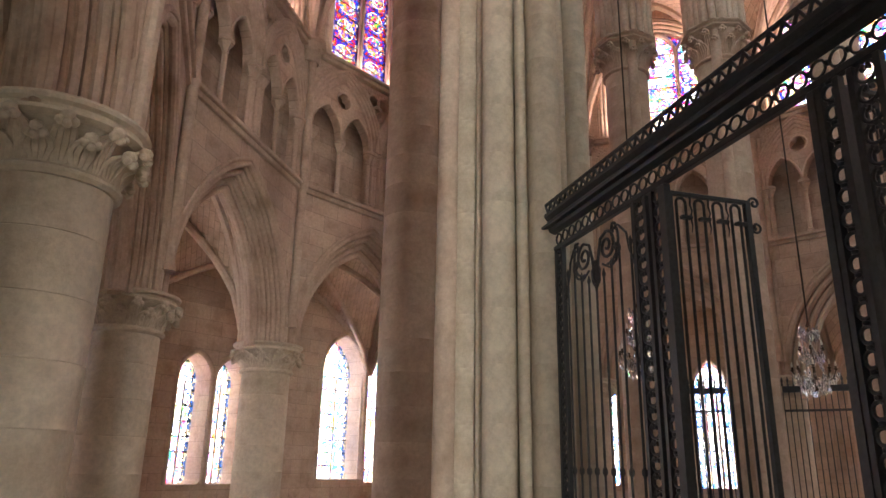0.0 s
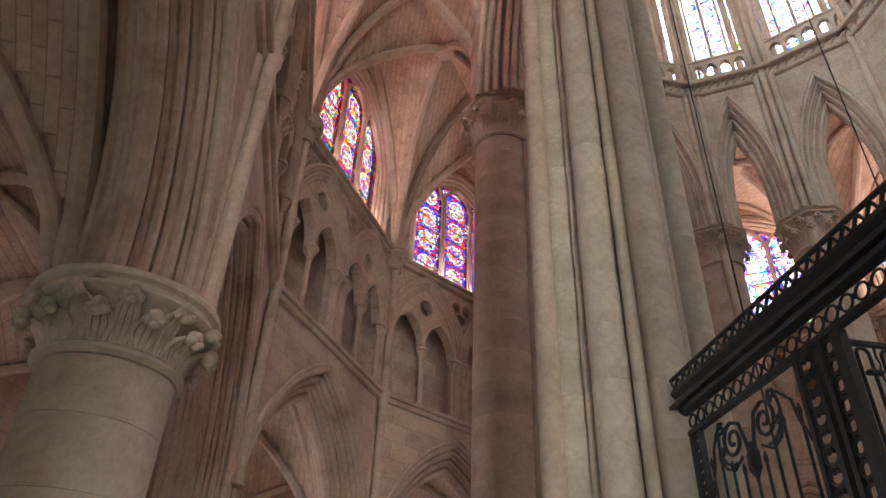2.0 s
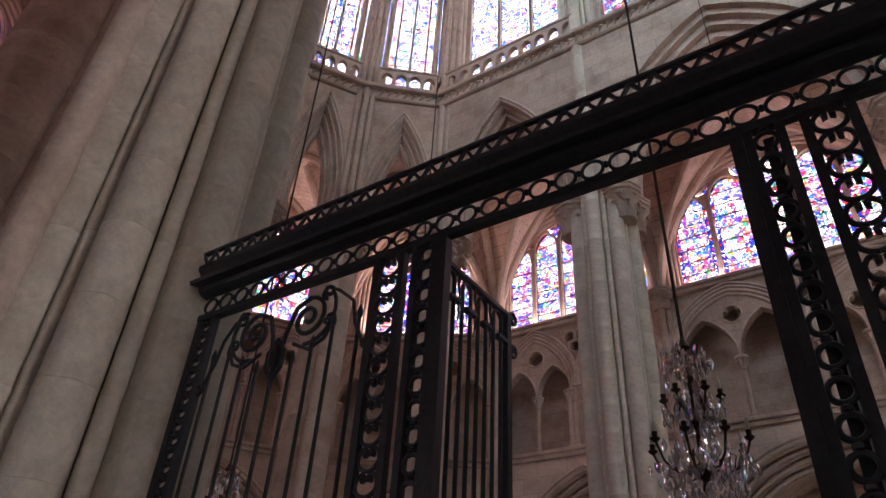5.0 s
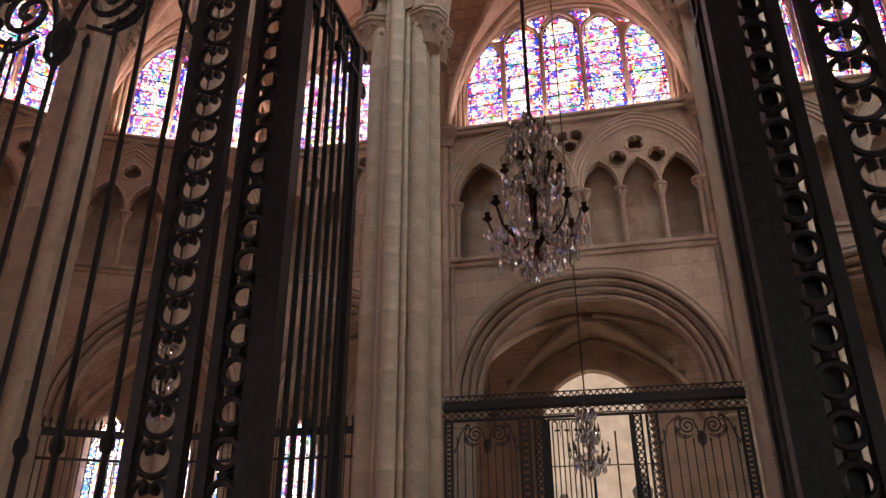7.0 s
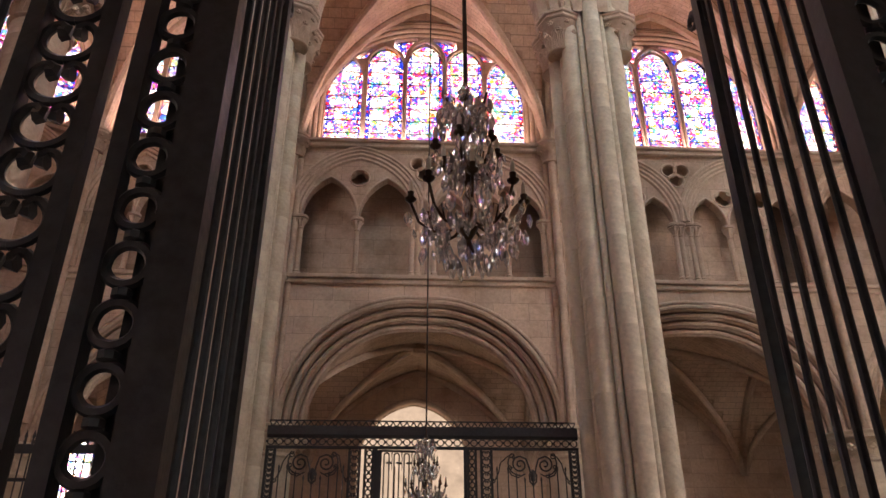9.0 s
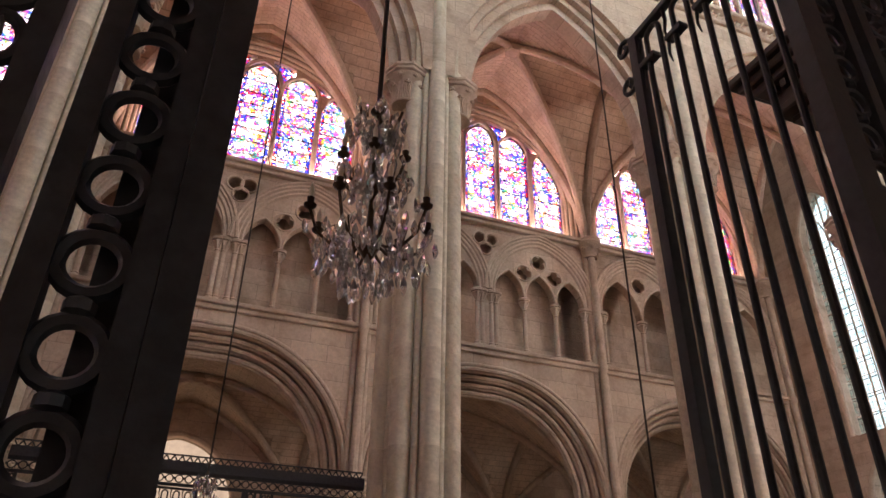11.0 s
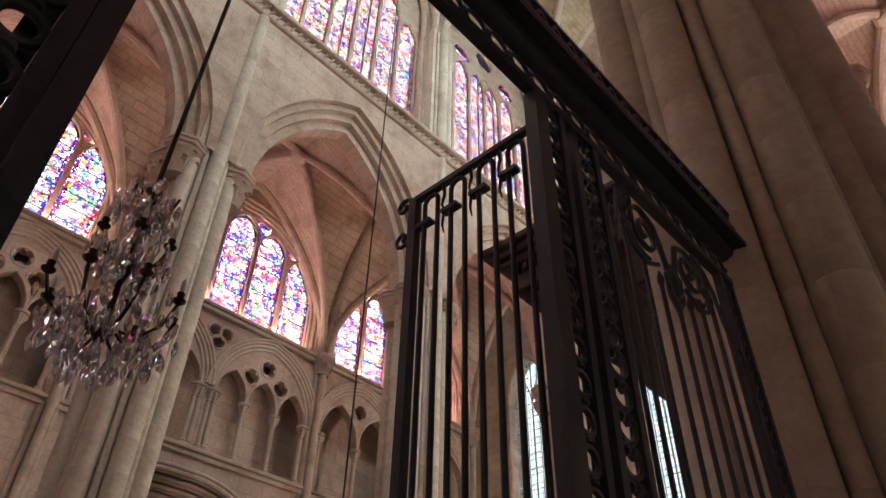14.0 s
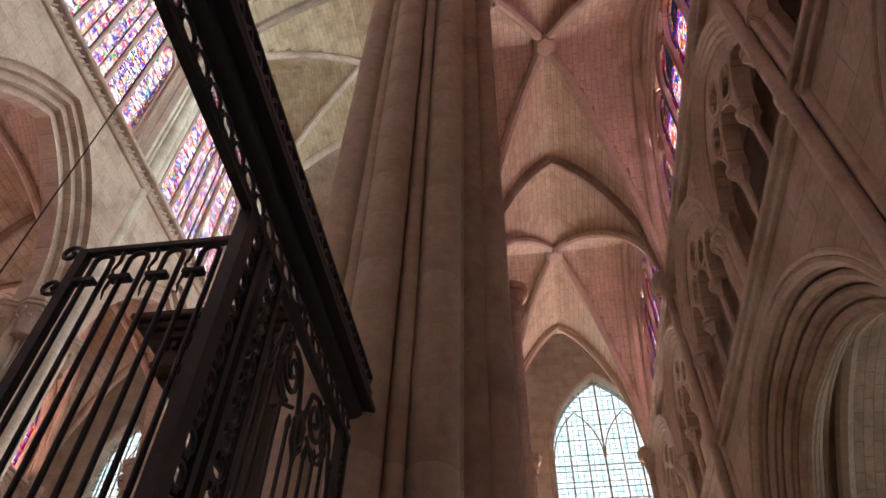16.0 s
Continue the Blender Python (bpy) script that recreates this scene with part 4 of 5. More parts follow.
for k in range(4):
    x0, x1 = BAYS[k], BAYS[k + 1]
    for side, yw in (("south", FAR_WALL + 1.1), ("north", NEAR_WALL - 1.1)):
        s = 1 if side == "south" else -1
        vault(f"low_vault_{side}_{k + 1}", (x0, yw + s * 0.02), (x1, yw + s * 0.02), (x1, yw + s * OUT), (x0, yw + s * OUT), CAP_LOW, 8.1, "shadowed ribbed vault of the low outer aisle", 0.1)
        a, b = ((x0, yw + OUT), (x1, yw + OUT)) if s > 0 else ((x1, yw - OUT), (x0, yw - OUT))
        # Third north bay: windows added out of view to light the piers.
        behind = side == "north" and k == 2
        # The south openings glow cream in place of a lit chapel wall.
        low_wall(f"outer_wall_{side}_{k + 1}", a, b, "limestone outer aisle wall, some bays with added glowing openings", [(-1.5, 1.1, 1.4, 5.6, 7.2), (1.5, 1.1, 1.4, 5.6, 7.2)] if behind else ([(-0.1, 1.7, 1.0, 5.2, 7.1)] if k == 1 else [(0.0, 0.8, 2.4, 5.0, 6.3)]) if side == "south" and k in (0, 1) else [], NORTH_AISLE_FILL if behind else 0.54, GLASS_CLEAR if behind else CREAM_GLOW)
for k in range(5):
    p, q = APSE_WALL[k], APSE_WALL[k + 1]
    p, q = (tuple(Vector(w) + (Vector(o) - Vector(w)).normalized() * 1.15) for w, o in ((p, outer[k]), (q, outer[k + 1])))
    vault(f"low_vault_apse_{k + 1}", p, q, outer[k + 1], outer[k], CAP_LOW, 8.1, "shadowed ribbed vault of the low ambulatory", 0.1)
    # The rows of four hold windows added to brighten the chapels.
    low_wall(f"outer_wall_apse_{k + 1}", outer[k], outer[k + 1], "limestone chapel wall with tall bright windows", [(-1.95, 0.5, 1.4, 4.2, 4.9), (-0.75, 0.5, 1.4, 4.2, 4.9), (3.75, 0.98, 1.5, 4.9, 6.2), (-4.4, 0.4, 1.6, 4.6, 5.6)] if k == 1 else [(-2.9, 0.6, 1.4, 4.6, 5.8), (-1.0, 0.6, 1.4, 4.6, 5.8), (1.0, 0.6, 1.4, 4.6, 5.8), (2.9, 0.6, 1.4, 4.6, 5.8)], APSE_LIGHT * 1.4, GLASS_APSE, 0.95)

# ---- west end: transept wall with tall windows ----
WEST = 25.0


def west_wall():
    m, length = wall_frame((WEST, 22.0), (WEST, -12.0))
    # The last two windows are added out of view to light piers and choir.
    wins = [(8.82, 2.1, 12.0, 17.8, 21.5), (-5.9, 0.9, 3.0, 16.6, 18.9), (-12.7, 1.1, 9.5, 18.3, 20.6), (-12.7, 1.0, 3.0, 7.0, 8.6), (1.2, 1.8, 14.0, 20.0, 23.0), (8.82, 2.1, 1.2, 8.0, 9.8)]

    def solid(x, z):
        hole = np.full_like(x, 9.0)
        for c, h, zb, zs, za in wins:
            hole = np.minimum(hole, sd_arch(x, z, c, h, zb, zs, za))
        return -hole

    w = tagged(part("wall_west", plate(Geo(), solid, -length / 2, length / 2, 0, 31.5, 0.16, 0.0, 0.7), STONE, None, m=m), "limestone transept wall with tall pale windows, two of them added", "wall", kind="structure")
    for c, h, zb, zs, za in wins:
        part("pane", glass_pane(h, zb, zs, za), GLASS_PLAIN if zb == 1.2 else GLASS_CLEAR, w, m=pose(c, 0.4, zb))
        g = Geo()
        for k in range(1, 6):
            u = c - h + k * h / 3
            tube(g, [(u, 0.36, zb), (u, 0.36, zs + (za - zs) * (0.5 if k in (1, 5) else 0.75 if k != 3 else 0.95))], 0.04 if k == 3 else 0.028, 6)
        for k in (-1, 1):
            tube(g, arch_path(h / 2 - 0.03, zs - 0.2, zs + (za - zs) * 0.55, 0, n=8, c=c + k * h / 2, d=0.36), 0.028, 6)
        z = zb + 0.8
        while z < zs:
            tube(g, [(c - h, 0.38, z), (c + h, 0.38, z)], 0.018, 5)
            z += 0.75
        tube(g, arch_path(h, zs, za, 0.1, foot=zb, n=10, c=c, d=0.0), 0.12, 8)
        part("window_moulding", g, TRIM, w)
        # The two added windows get much stronger sky than the others.
        window_sky(m @ pose(c, 0, (zb + za) / 2), 2 * h, za - zb, 9.0 if c == 1.2 else 32.0 if zb == 1.2 else 1.5)
    return w


west_wall()
g = Geo()
box(g, 16.75, WEST + 0.8, -12.0, 22.0, 31.2, 31.6)
tagged(part("ceiling", g, VAULT), "pale vault closing the crossing", "ceiling", kind="structure")
for k, y in enumerate((-12.3, 22.0)):
    g = Geo()
    box(g, 16.75, WEST + 0.7, y, y + 0.3, 0, 31.2)
    tagged(part(f"wall_transept_{k + 1}", g, STONE), "plain limestone transept wall", "wall", kind="structure")
for k, (y0, y1, z0) in enumerate(((-12.0, -5.4, 8.4), (15.5, 22.0, 8.4), (-5.4, 0.0, 17.4), (10.25, 15.5, 17.4))):
    g = Geo()
    box(g, 16.75, 17.2, y0, y1, z0, 31.2)
    tagged(part(f"wall_crossing_{k + 1}", g, STONE), "plain limestone wall over the aisle end", "wall", kind="structure")


# ---- wrought iron choir screen with an open double gate ----
MID, HALF, SPAN = 0.045, 0.69, 2.5
RAIL, BEAM, TIP, CREST = 4.08, 4.25, 4.3, 4.44


def spiral(c, r0, r1, a0, turns, y=0.0, n=26):
    return [(c[0] + (r0 + (r1 - r0) * i / n) * math.cos(a0 + 2 * math.pi * turns * i / n), y, c[1] + (r0 + (r1 - r0) * i / n) * math.sin(a0 + 2 * math.pi * turns * i / n)) for i in range(n + 1)]


def ring_strip(x0, x1, z0, z1):
    """Two flat bars with a ladder of rings and little balls between them."""
    g = Geo()
    w = x1 - x0
    r = w / 2 - 0.022
    for a, b in ((x0 - 0.016, x0 + 0.02), (x1 - 0.02, x1 + 0.016)):
        box(g, a, b, -0.022, 0.022, z0, z1, 0.003)
    n = int((z1 - z0) / (2 * r + 0.035))
    for k in range(n):
        z = z1 - (k + 0.5) * (z1 - z0) / n
        tube(g, [((x0 + x1) / 2 + r * math.cos(a * math.pi / 10), 0, z + r * math.sin(a * math.pi / 10)) for a in range(20)], 0.0115, 6, True)
        lathe(g, [(0.004, z + r + 0.001), (0.02, z + r + 0.01), (0.02, z + r + 0.024), (0.004, z + r + 0.034)], 8, ((x0 + x1) / 2, 0))
    return g


def curl_strip(x0, x1, z0, z1):
    """Two flat bars with a ladder of C-shaped scrolls whose ends curl inwards."""
    g = Geo()
    w, c = x1 - x0, (x0 + x1) / 2
    for a, b in ((x0 - 0.018, x0 + 0.02), (x1 - 0.02, x1 + 0.018)):
        box(g, a, b, -0.02, 0.02, z0, z1, 0.003)
    r = w / 2 - 0.022
    n = int((z1 - z0) / (2 * r * 0.92))
    for k in range(n):
        z = z1 - (k + 0.5) * (z1 - z0) / n
        for s in (-1, 1):
            p = [(c + s * r * math.sin(a), 0, z - 0.1 * r - r * 0.9 * math.cos(a)) for a in np.linspace(0, 2.45, 12)]
            e = p[-1]
            p += [(e[0] - s * 0.22 * r, 0, e[2] + 0.04 * r), (e[0] - s * 0.42 * r, 0, e[2] - 0.12 * r), (e[0] - s * 0.4 * r, 0, e[2] - 0.34 * r), (e[0] - s * 0.2 * r, 0, e[2] - 0.36 * r)]
            tube(g, p, [0.011] * 13 + [0.013, 0.016, 0.018], 6)
    return g


def screen_panel(s):
    """One fixed side panel, s = -1 or 1: bars, flat strips of ornament and scrollwork on top, in local x from the gate outwards."""
    made = []
    inner, outer = HALF + 0.09, SPAN
    made.append(("hinge_post", box(Geo(), HALF - 0.005, HALF + 0.045, -0.028, 0.028, 0.0, RAIL, 0.006)))
    made.append(("ring_strip", ring_strip(HALF + 0.063, HALF + 0.19, 0.02, RAIL)))
    made.append(("scroll_strip", curl_strip(HALF + 0.275, HALF + 0.44, 0.02, RAIL)))
    made.append(("scroll_strip", curl_strip(SPAN - 0.15, SPAN - 0.02, 0.02, RAIL)))
    a, b = HALF + 0.46, SPAN - 0.17
    n = 9
    for k in range(n):
        x = a + (k + 0.5) * (b - a) / n
        top = 3.56 + 0.06 * abs(k - 4) if 2 <= k <= 6 else 3.78
        g = Geo()
        tube(g, [(x, 0, 0.02), (x, 0, top)], 0.0105, 8)
        lathe(g, [(0.003, top + 0.06), (0.016, top + 0.02), (0.016, top), (0.01, top - 0.02)][::-1], 8, (x, 0))
        lathe(g, [(0.01, 2.0), (0.022, 2.02), (0.022, 2.05), (0.01, 2.07)], 8, (x, 0))
        made.append(("bar", g))
    c = (a + b) / 2
    for q in (-1, 1):
        g = Geo()
        p = spiral((c + q * 0.2, 3.86), 0.13, 0.02, math.pi / 2 if q > 0 else math.pi / 2, -1.6 * q)
        tube(g, [(c + q * 0.02, 0, 3.62), (c + q * 0.05, 0, 3.8), (c + q * 0.1, 0, 3.95)] + p, 0.014, 6)
        tube(g, spiral((c + q * 0.2, 3.86), 0.16, 0.2, -math.pi / 2, 0.35 * q), 0.012, 6)
        made.append(("scroll", g))
        g = Geo()
        p = [(c + q * 0.3, 0, 4.03), (c + q * 0.4, 0, 3.98), (c + q * 0.47, 0, 3.88), (c + q * 0.5, 0, 3.74), (c + q * 0.56, 0, 3.62)]
        tube(g, spiral((c + q * 0.33, 3.99), 0.01, 0.05, 0, 1.2 * q, n=14) + p + spiral((c + q * 0.59, 3.6), 0.04, 0.01, math.pi, 1.1 * q, n=12), 0.011, 6)
        tube(g, [(c + q * 0.12, 0, 3.72), (c + q * 0.24, 0, 3.66), (c + q * 0.34, 0, 3.7), (c + q * 0.4, 0, 3.8)] + spiral((c + q * 0.36, 3.82), 0.04, 0.01, 0, 1.2 * q, n=12), 0.011, 6)
        made.append(("scroll", g))
    g = Geo()
    for q in (-1, 1):
        tube(g, [(c, 0, 3.78), (c + q * 0.06, 0, 3.7), (c + q * 0.05, 0, 3.6), (c, 0, 3.54), (c, 0, 3.46)], [0.012, 0.014, 0.016, 0.014, 0.006], 6)
    lathe(g, [(0.004, 3.58), (0.035, 3.62), (0.04, 3.68), (0.02, 3.74), (0.004, 3.78)], 8, (c, 0))
    made.append(("leaf_pendant", g))
    if s < 0:
        for _, g in made:
            g.v = [(-x, y, z) for x, y, z in g.v]
            g.f = [f[::-1] for f in g.f]
    for _, g in made:
        g.v = [(x + MID * (1 if abs(x) < 1.3 else 0), y, z) for x, y, z in g.v]
    return made


def iron_screen(m):
    t = thing("iron_screen", "black wrought iron choir screen with scrollwork between two piers", "iron screen", m, "choir screens")
    g = Geo()
    rows = [(-0.03, BEAM), (-0.07, BEAM + 0.02), (-0.08, BEAM + 0.05), (-0.15, TIP - 0.015), (-0.155, TIP + 0.01), (-0.11, TIP + 0.03), (-0.085, TIP + 0.08), (-0.12, TIP + 0.115), (-0.12, CREST)]
    loop = rows + [(0.02, CREST), (0.03, TIP), (0.0, BEAM)]
    n = len(loop)
    g.add([(x, y, z) for x in (-SPAN, SPAN) for y, z in loop], [(i, (i + 1) % n, n + (i + 1) % n, n + i) for i in range(n)] + [tuple(range(n))[::-1], tuple(range(n, 2 * n))])
    part("cornice", g, IRON, t)
    for y in (-0.1,):
        k, w = round(2 * SPAN / 0.11), 2 * SPAN / round(2 * SPAN / 0.11)

        def zigzag(x, z):
            u = np.abs(np.mod(x + SPAN, w) / w - 0.5) * 2
            return np.abs(z - (CREST + 0.005 + 0.09 * u)) - 0.018

        g = plate(Geo(), zigzag, -SPAN, SPAN, CREST - 0.01, CREST + 0.125, 0.0125, y - 0.008, y + 0.008)
        box(g, -SPAN, SPAN, y - 0.014, y + 0.014, CREST + 0.095, CREST + 0.115)
        box(g, -SPAN, SPAN, y - 0.014, y + 0.014, CREST - 0.004, CREST + 0.012)
        part("cresting", g, IRON, t, "pierced zigzag cresting")
    g = Geo()
    k = round(2 * SPAN / 0.135)
    for i in range(k):
        x = -SPAN + (i + 0.5) * 2 * SPAN / k
        tube(g, [(x + 0.052 * math.cos(a * math.pi / 8), 0, BEAM - 0.06 + 0.05 * math.sin(a * math.pi / 8)) for a in range(16)], 0.0095, 6, True)
        lathe(g, [(0.004, BEAM - 0.075), (0.013, BEAM - 0.065), (0.013, BEAM - 0.045), (0.004, BEAM - 0.035)], 6, (x + SPAN / k, 0))
    part("ring_frieze", g, IRON, t, "row of small iron rings")
    part("rail", box(Geo(), -SPAN, SPAN, -0.025, 0.025, RAIL, BEAM - 0.125, 0.004), IRON, t)
    part("lower_rail", box(Geo(), -SPAN, -HALF + MID - 0.02, -0.02, 0.02, 1.0, 1.05, 0.004), IRON, t)
    part("lower_rail", box(Geo(), HALF + MID + 0.02, SPAN, -0.02, 0.02, 1.0, 1.05, 0.004), IRON, t)
    for s in (-1, 1):
        for nm, g in screen_panel(s):
            part(nm, g, IRON, t)
    return t


def gate_leaf(m):
    """A leaf of the gate, hinged at local x = 0 and reaching along +x."""
    t = thing("gate_leaf", "open black wrought iron gate leaf with slim upright bars", "gate", m, "gate leaves")
    w, top = 0.74, 4.06
    part("hinge_stile", box(Geo(), -0.026, 0.05, -0.022, 0.022, 0.05, top, 0.004), IRON, t)
    part("outer_stile", box(Geo(), w - 0.045, w, -0.02, 0.02, 0.05, top, 0.004), IRON, t)
    part("top_rail", box(Geo(), 0.0, w, -0.018, 0.018, top - 0.02, top + 0.012, 0.004), IRON, t)
    part("bottom_panel", box(Geo(), 0.04, w - 0.04, -0.01, 0.01, 0.08, 1.0, 0.003), IRON, t)
    part("lock_rail", box(Geo(), 0.04, w - 0.04, -0.016, 0.016, 1.0, 1.06, 0.004), IRON, t)
    n = 8
    xs = [0.05 + (k + 0.5) * (w - 0.1) / n for k in range(n)]
    for k in range(0, n, 2):
        a, b = xs[k], xs[k + 1]
        g = Geo()
        r = (b - a) / 2
        bend = [((a + b) / 2 - r * math.cos(q * math.pi / 10), 0, top - 0.035 - r + r * math.sin(q * math.pi / 10)) for q in range(11)]
        tube(g, [(a, 0, 1.05), (a, 0, top - 0.06 - r)] + bend + [(b, 0, top - 0.19)], 0.0115, 8)
        part("arched_bar", g, IRON, t)
        part("bar", tube(Geo(), [(b, 0, 1.05), (b, 0, top - 0.185)], 0.0115, 8), IRON, t)
        g = box(Geo(), b - 0.045, b + 0.045, -0.02, 0.02, top - 0.2, top - 0.172, 0.004)
        tube(g, [(b + 0.045, 0, top - 0.02), (b + 0.04, 0, top - 0.08), (b + 0.055, 0, top - 0.13), (b + 0.04, 0, top - 0.17), (b + 0.05, 0, top - 0.25), (b + 0.04, 0, top - 0.3)], [0.01, 0.008, 0.006, 0.008, 0.006, 0.003], 6)
        part("collar", g, IRON, t)
    g = Geo()
    tube(g, [(w - 0.02, 0, top - 0.02)] + spiral((w + 0.05, top + 0.0), 0.05, 0.012, math.pi, -1.2, n=14), 0.011, 6)
    part("latch_scroll", g, IRON, t)
    g = tube(Geo(), [(w - 0.01, 0, top - 0.16)] + spiral((w + 0.05, top - 0.2), 0.05, 0.015, math.pi, 1.2, n=14), [0.01] * 10 + [0.013] * 6, 6)
    part("latch_scroll", g, IRON, t)
    return t


iron_screen(pose(0, NEAR_ROW, 0))
gate_leaf(pose(MID - HALF - 0.105, NEAR_ROW + 0.055, 0, 0, 0, 89))
gate_leaf(pose(MID + HALF + 0.135, NEAR_ROW + 0.055, 0, 0, 0, 90))
iron_screen(pose(0, FAR_ROW, -0.25, 0, 0, 180))
gate_leaf(pose(-MID - HALF + 0.02, FAR_ROW, -0.25, 0, 0, 5))


def ambulatory_screen(a, b):
    """A plainer iron screen between two piers of the apse."""
    m, length = wall_frame(a, b)
    half = length / 2 - 0.6
    t = thing("ambulatory_screen", "plain black iron screen with spiked top between apse piers", "iron screen", m, "ambulatory screens")
    for nm, z0, z1 in (("top_rail", 3.72, 3.86), ("middle_rail", 3.3, 3.35), ("lower_rail", 1.0, 1.06)):
        part(nm, box(Geo(), -half, half, -0.03, 0.03, z0, z1, 0.005), IRON, t)
    n = round(2 * half / 0.12)
    bar = Geo()
    tube(bar, [(0, 0, 0.0), (0, 0, 3.72)], 0.012, 6)
    bar = bar.mesh("bar", IRON)
    spike = lathe(Geo(), [(0.02, 3.86), (0.028, 3.9), (0.014, 3.94), (0.03, 3.98), (0.002, 4.08)], 6).mesh("spike", IRON)
    for k in range(n + 1):
        u = -half + 2 * half * k / n
        part("bar", bar, None, t, m=pose(u, 0, 0))
        part("spike", spike, None, t, m=pose(u, 0, 0))
    return t


for p, q in zip(APSE_PIERS[3:], APSE_PIERS[4:] + [(-3.35, FAR_ROW)]):
    ambulatory_screen(p, q)


# ---- chandeliers ----
def drop_mesh():
    g = Geo()
    lathe(g, [(0.002, 0.0), (0.011, -0.018), (0.014, -0.034), (0.009, -0.05), (0.001, -0.062)], 6)
    return g


def chandelier(at, z0):
    """A crystal chandelier about 1.1 m tall whose lowest point hangs at z0."""
    t = thing("chandelier", "crystal chandelier with dark bronze arms hung on a long cord", "chandelier", pose(at[0], at[1], z0), "choir chandeliers")
    part("cord", tube(Geo(), [(0, 0, 1.08), (0, 0, 31.15 - z0)], 0.012, 6), ROPE, t)
    part("stem", cached("stem", lambda: lathe(Geo(), [(0.006, 0.1), (0.03, 0.14), (0.015, 0.2), (0.05, 0.26), (0.02, 0.32), (0.012, 0.5), (0.03, 0.55), (0.012, 0.62), (0.012, 0.78), (0.035, 0.82), (0.012, 0.88), (0.012, 1.0), (0.04, 1.02), (0.01, 1.09)], 12).mesh("stem", BRONZE)), None, t)

    def arm(r, z, up):
        g = Geo()
        tube(g, [(0.02, 0, z), (0.3 * r, 0, z - 0.05), (0.6 * r, 0, z - 0.06), (0.85 * r, 0, z - 0.01), (r, 0, z + up)], 0.0075, 6)
        tube(g, [(0.6 * r, 0, z - 0.055), (0.68 * r, 0, z + 0.02), (0.58 * r, 0, z + 0.04), (0.54 * r, 0, z + 0.0)], 0.005, 5)
        return g

    drop = cached("drop", lambda: drop_mesh().mesh("crystal_drop", CRYSTAL, 10))
    rnd = random.Random(5)
    for tier, (count, r, z, up, candle) in enumerate(((8, 0.27, 0.3, 0.1, True), (6, 0.16, 0.62, 0.06, True), (6, 0.12, 0.95, 0.05, False))):
        am = cached(("arm", tier), lambda: arm(r, z, up).mesh("arm", BRONZE))
        for k in range(count):
            a = 360 * k / count + 13 * tier
            ob = part("arm", am, None, t, m=pose(0, 0, 0, 0, 0, a))
            if candle:
                part("candle_cup", cached(("cup", tier), lambda: lathe(Geo(), [(0.006, z + up - 0.01), (0.026, z + up + 0.005), (0.029, z + up + 0.014), (0.014, z + up + 0.02), (0.017, z + up + 0.05)], 12, (r, 0)).mesh("candle_cup", BRONZE)), None, ob)
                part("candle", cached(("candle", tier), lambda: lathe(Geo(), [(0.011, z + up + 0.03), (0.011, z + up + 0.075), (0.012, z + up + 0.085), (0.011, z + up + 0.1), (0.002, z + up + 0.13)], 10, (r, 0)).mesh("candle", WAX)), None, ob)
            for q in range(18):
                f = rnd.uniform(0.35, 1.12)
                b = radians(a + rnd.uniform(-26, 26))
                s = rnd.uniform(0.75, 1.3)
                part("crystal_drop", drop, None, t, m=pose(f * r * math.cos(b), f * r * math.sin(b), z + up * f * f - 0.05 + rnd.uniform(-0.06, 0.07) - (0.04 if tier == 0 else 0), rnd.uniform(-12, 12), rnd.uniform(-12, 12), rnd.uniform(0, 90)) @ Matrix.Diagonal((s, s, s * 1.15, 1)))
    for k in range(40):
        z = 0.2 + 0.85 * k / 40
        b, f = rnd.uniform(0, 6.28), 0.05 + 0.09 * abs(math.sin(5 * z))
        part("crystal_drop", drop, None, t, m=pose(f * math.cos(b), f * math.sin(b), z, 0, 0, rnd.uniform(0, 90)) @ Matrix.Diagonal((1.2, 1.2, 1.5, 1)))
    for k in range(34):
        b = 2 * math.pi * k / 34
        f = rnd.uniform(0.05, 0.22)
        part("crystal_drop", drop, None, t, m=pose(f * math.cos(b), f * math.sin(b), 0.1 + 0.4 * f + rnd.uniform(-0.02, 0.03), 0, 0, rnd.uniform(0, 90)) @ Matrix.Diagonal((1.2, 1.2, 1.5, 1)))
    return t


for x, y, z in ((0.02, 1.65, 3.05), (0.0, 8.6, 2.66), (-4.6, 2.2, 3.1), (-4.4, 4.8, 3.0), (4.0, 5.0, 0.6)):
    chandelier((x, y), z)


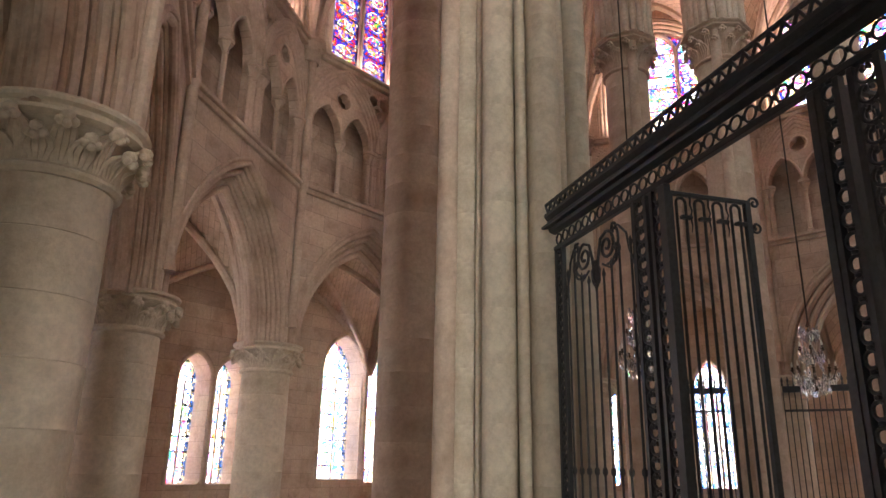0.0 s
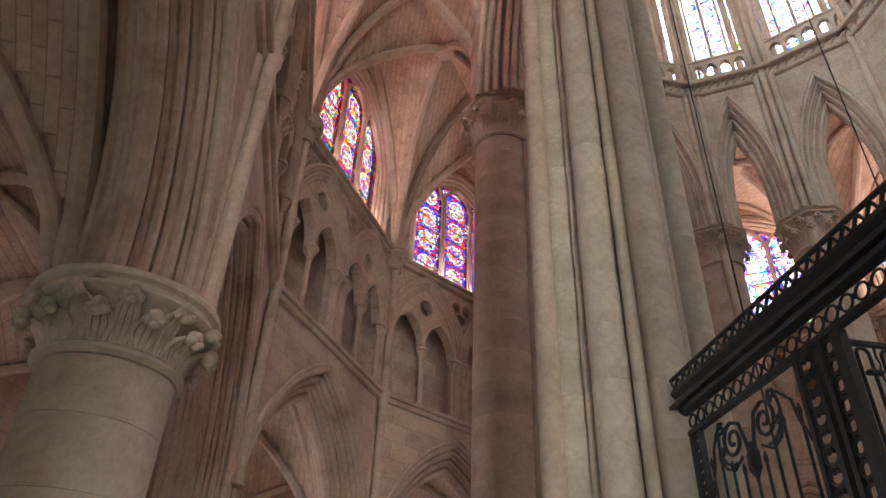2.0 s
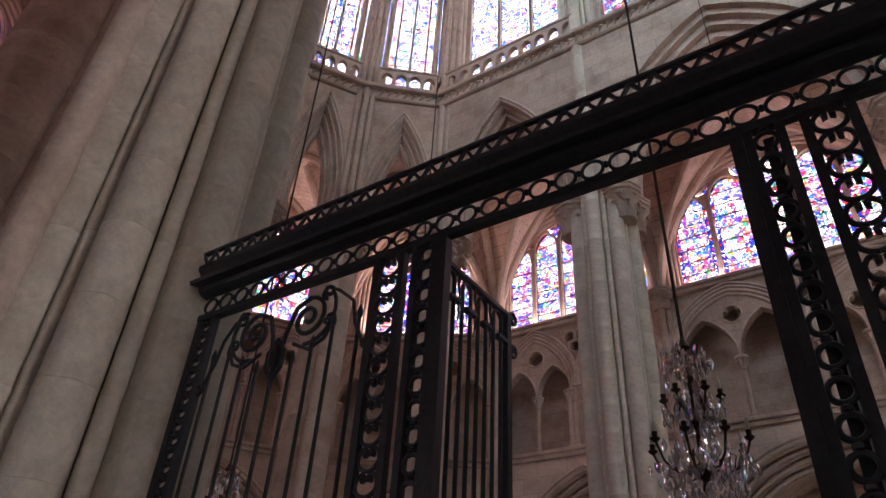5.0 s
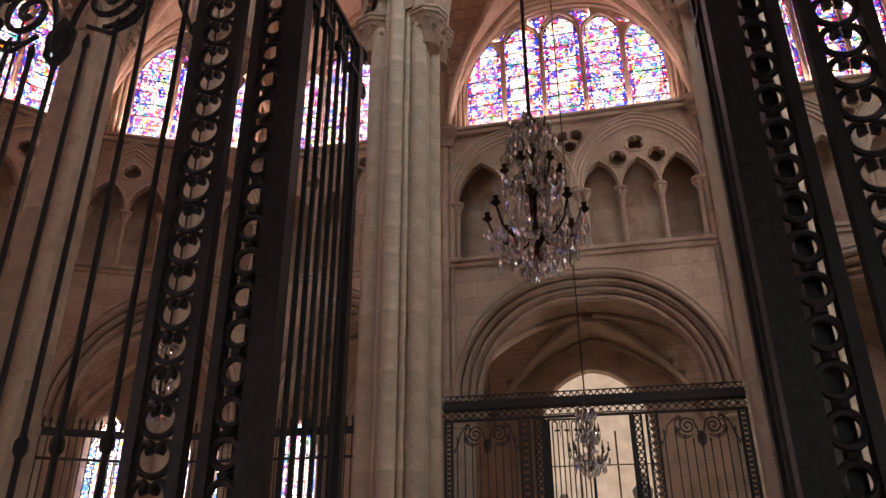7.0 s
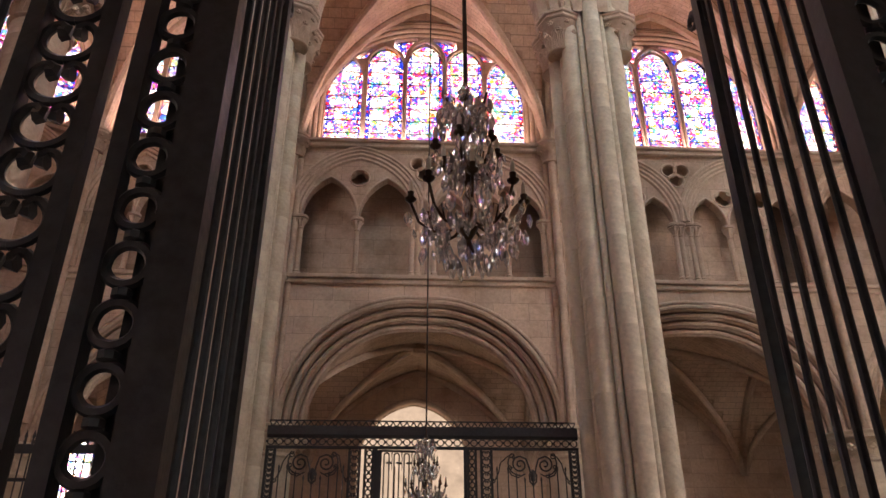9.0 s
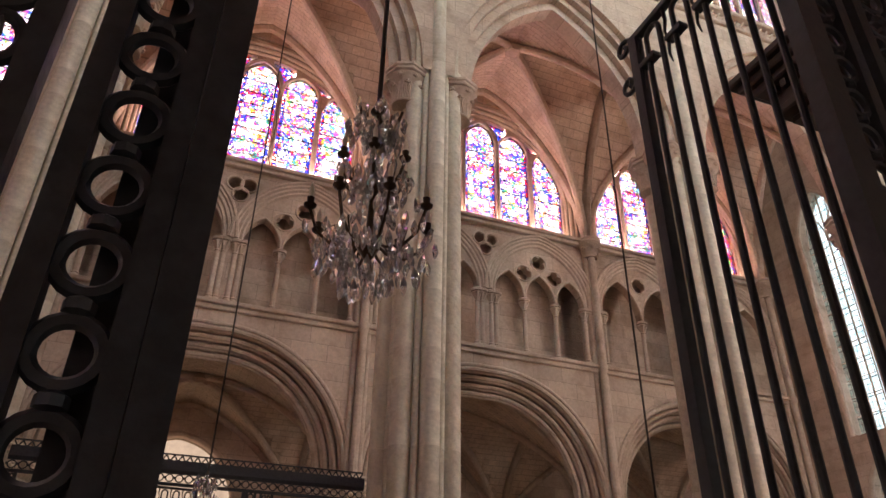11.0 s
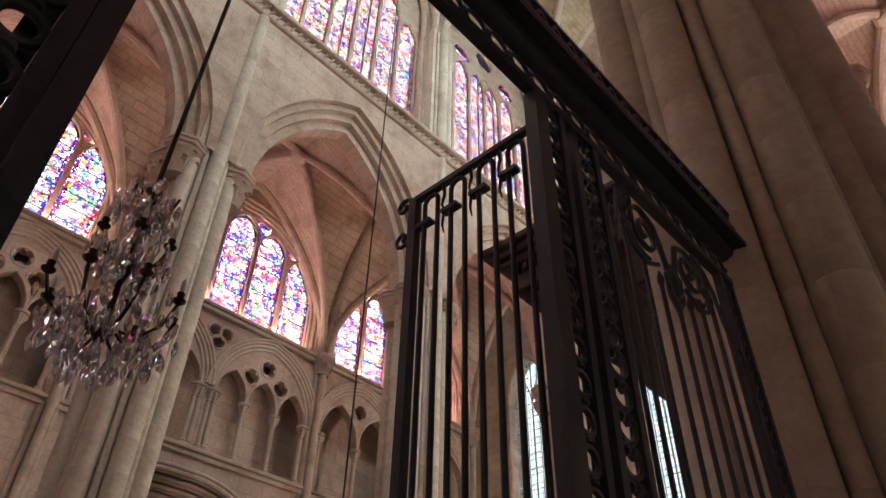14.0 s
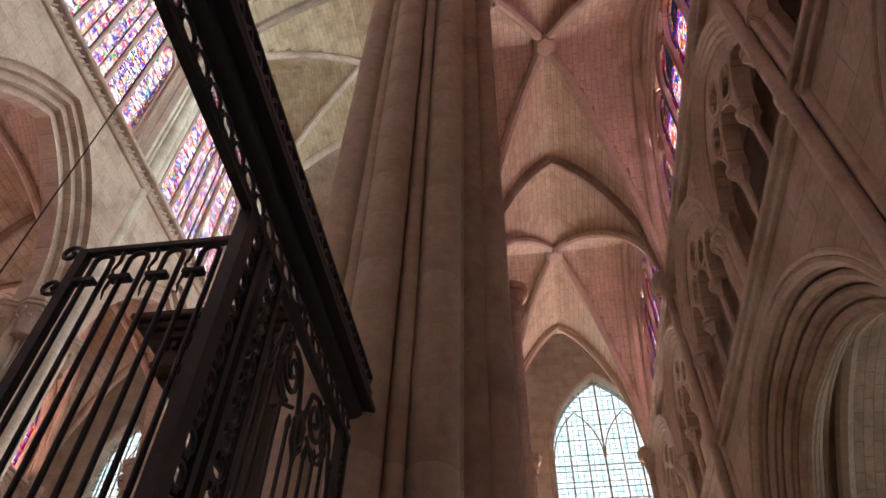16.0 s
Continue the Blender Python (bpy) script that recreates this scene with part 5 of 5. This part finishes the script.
# ---- dark oak canopy of the choir stalls ----
def stall_canopy(m):
    t = thing("stall_canopy", "dark oak choir stall canopy with heavy moulded cornice", "choir stalls", m)
    for nm, args in (("cornice", (3.12, 9.2, 0.6, 2.29, 5.86, 5.94)), ("cornice", (3.17, 9.2, 0.62, 2.22, 5.78, 5.86)), ("cornice", (3.22, 9.2, 0.64, 2.14, 5.7, 5.78)), ("frieze", (3.3, 9.2, 0.66, 2.04, 5.46, 5.7)), ("cornice", (3.22, 9.2, 0.64, 2.0, 5.38, 5.46)), ("soffit", (3.32, 9.2, 0.66, 1.94, 5.3, 5.38)), ("back_panel", (4.2, 9.2, 0.84, 0.92, 0.5, 5.3)), ("seat", (4.2, 9.2, 0.92, 1.5, 0.4, 0.5)), ("base", (3.9, 9.2, 0.84, 2.0, 0.0, 0.4))):
        part(nm, box(Geo(), *args, 0.015), WOOD, t)
    post = Geo()
    box(post, 3.32, 3.5, 0.66, 0.84, 0.0, 4.7, 0.01)
    for u in (3.355, 3.41, 3.465):
        tube(post, [(u, 0.85, 0.3), (u, 0.85, 4.6)], 0.018, 6)
    part("post", post, WOOD, t, "fluted oak corner post")
    capital = Geo()
    for w, z0, z1 in ((0.02, 4.7, 4.76), (0.0, 4.76, 4.9), (0.03, 4.9, 4.96), (0.06, 4.96, 5.3)):
        box(capital, 3.32 - w, 3.5 + w, 0.66 - w, 0.84 + w, z0, z1, 0.01)
    part("post_capital", capital, WOOD, t)
    for k in range(12):
        part("dentil", box(Geo(), 3.25, 3.31, 0.95 + 0.09 * k, 1.0 + 0.09 * k, 5.62, 5.69, 0.004), WOOD, t)
    for k in range(7):
        part("raised_panel", box(Geo(), 4.3 + 0.7 * k, 4.88 + 0.7 * k, 0.92, 0.96, 1.2, 4.6, 0.02), WOOD, t)
    return t


stall_canopy(pose(0, 0, 0))


# ---- statues beyond the far screen ----
def statue(at, h, turn):
    g = Geo()
    lathe(g, [(0.3, 0.0), (0.3, 0.12), (0.24, 0.16), (0.23, 0.4 * h), (0.2, 0.6 * h), (0.26, 0.76 * h), (0.14, 0.85 * h), (0.09, 0.87 * h), (0.12, 0.92 * h), (0.11, 0.97 * h), (0.03, h)], 20, wave=lambda a, i: 1 + (0.08 * math.cos(5 * a) if 2 < i < 6 else 0))
    ob = part("statue", g, PLASTER, None, m=pose(at[0], at[1], at[2], 0, 0, turn))
    return tagged(ob, "pale carved stone figure on a plinth", "statue", "statues")


def plinth(at, w, h):
    ob = part("plinth", box(Geo(), -w / 2, w / 2, -0.4, 0.4, 0, h, 0.04), PLASTER, None, m=pose(*at))
    return tagged(ob, "pale stone plinth block", "plinth", "plinths")


for x, h, base in ((-1.0, 1.25, 1.9), (0.35, 1.0, 1.7), (1.0, 1.7, 1.9), (-0.3, 0.8, 1.6)):
    plinth((x, 17.6, 0), 0.7, base)
    statue((x, 17.6, base), h, 40 * x)
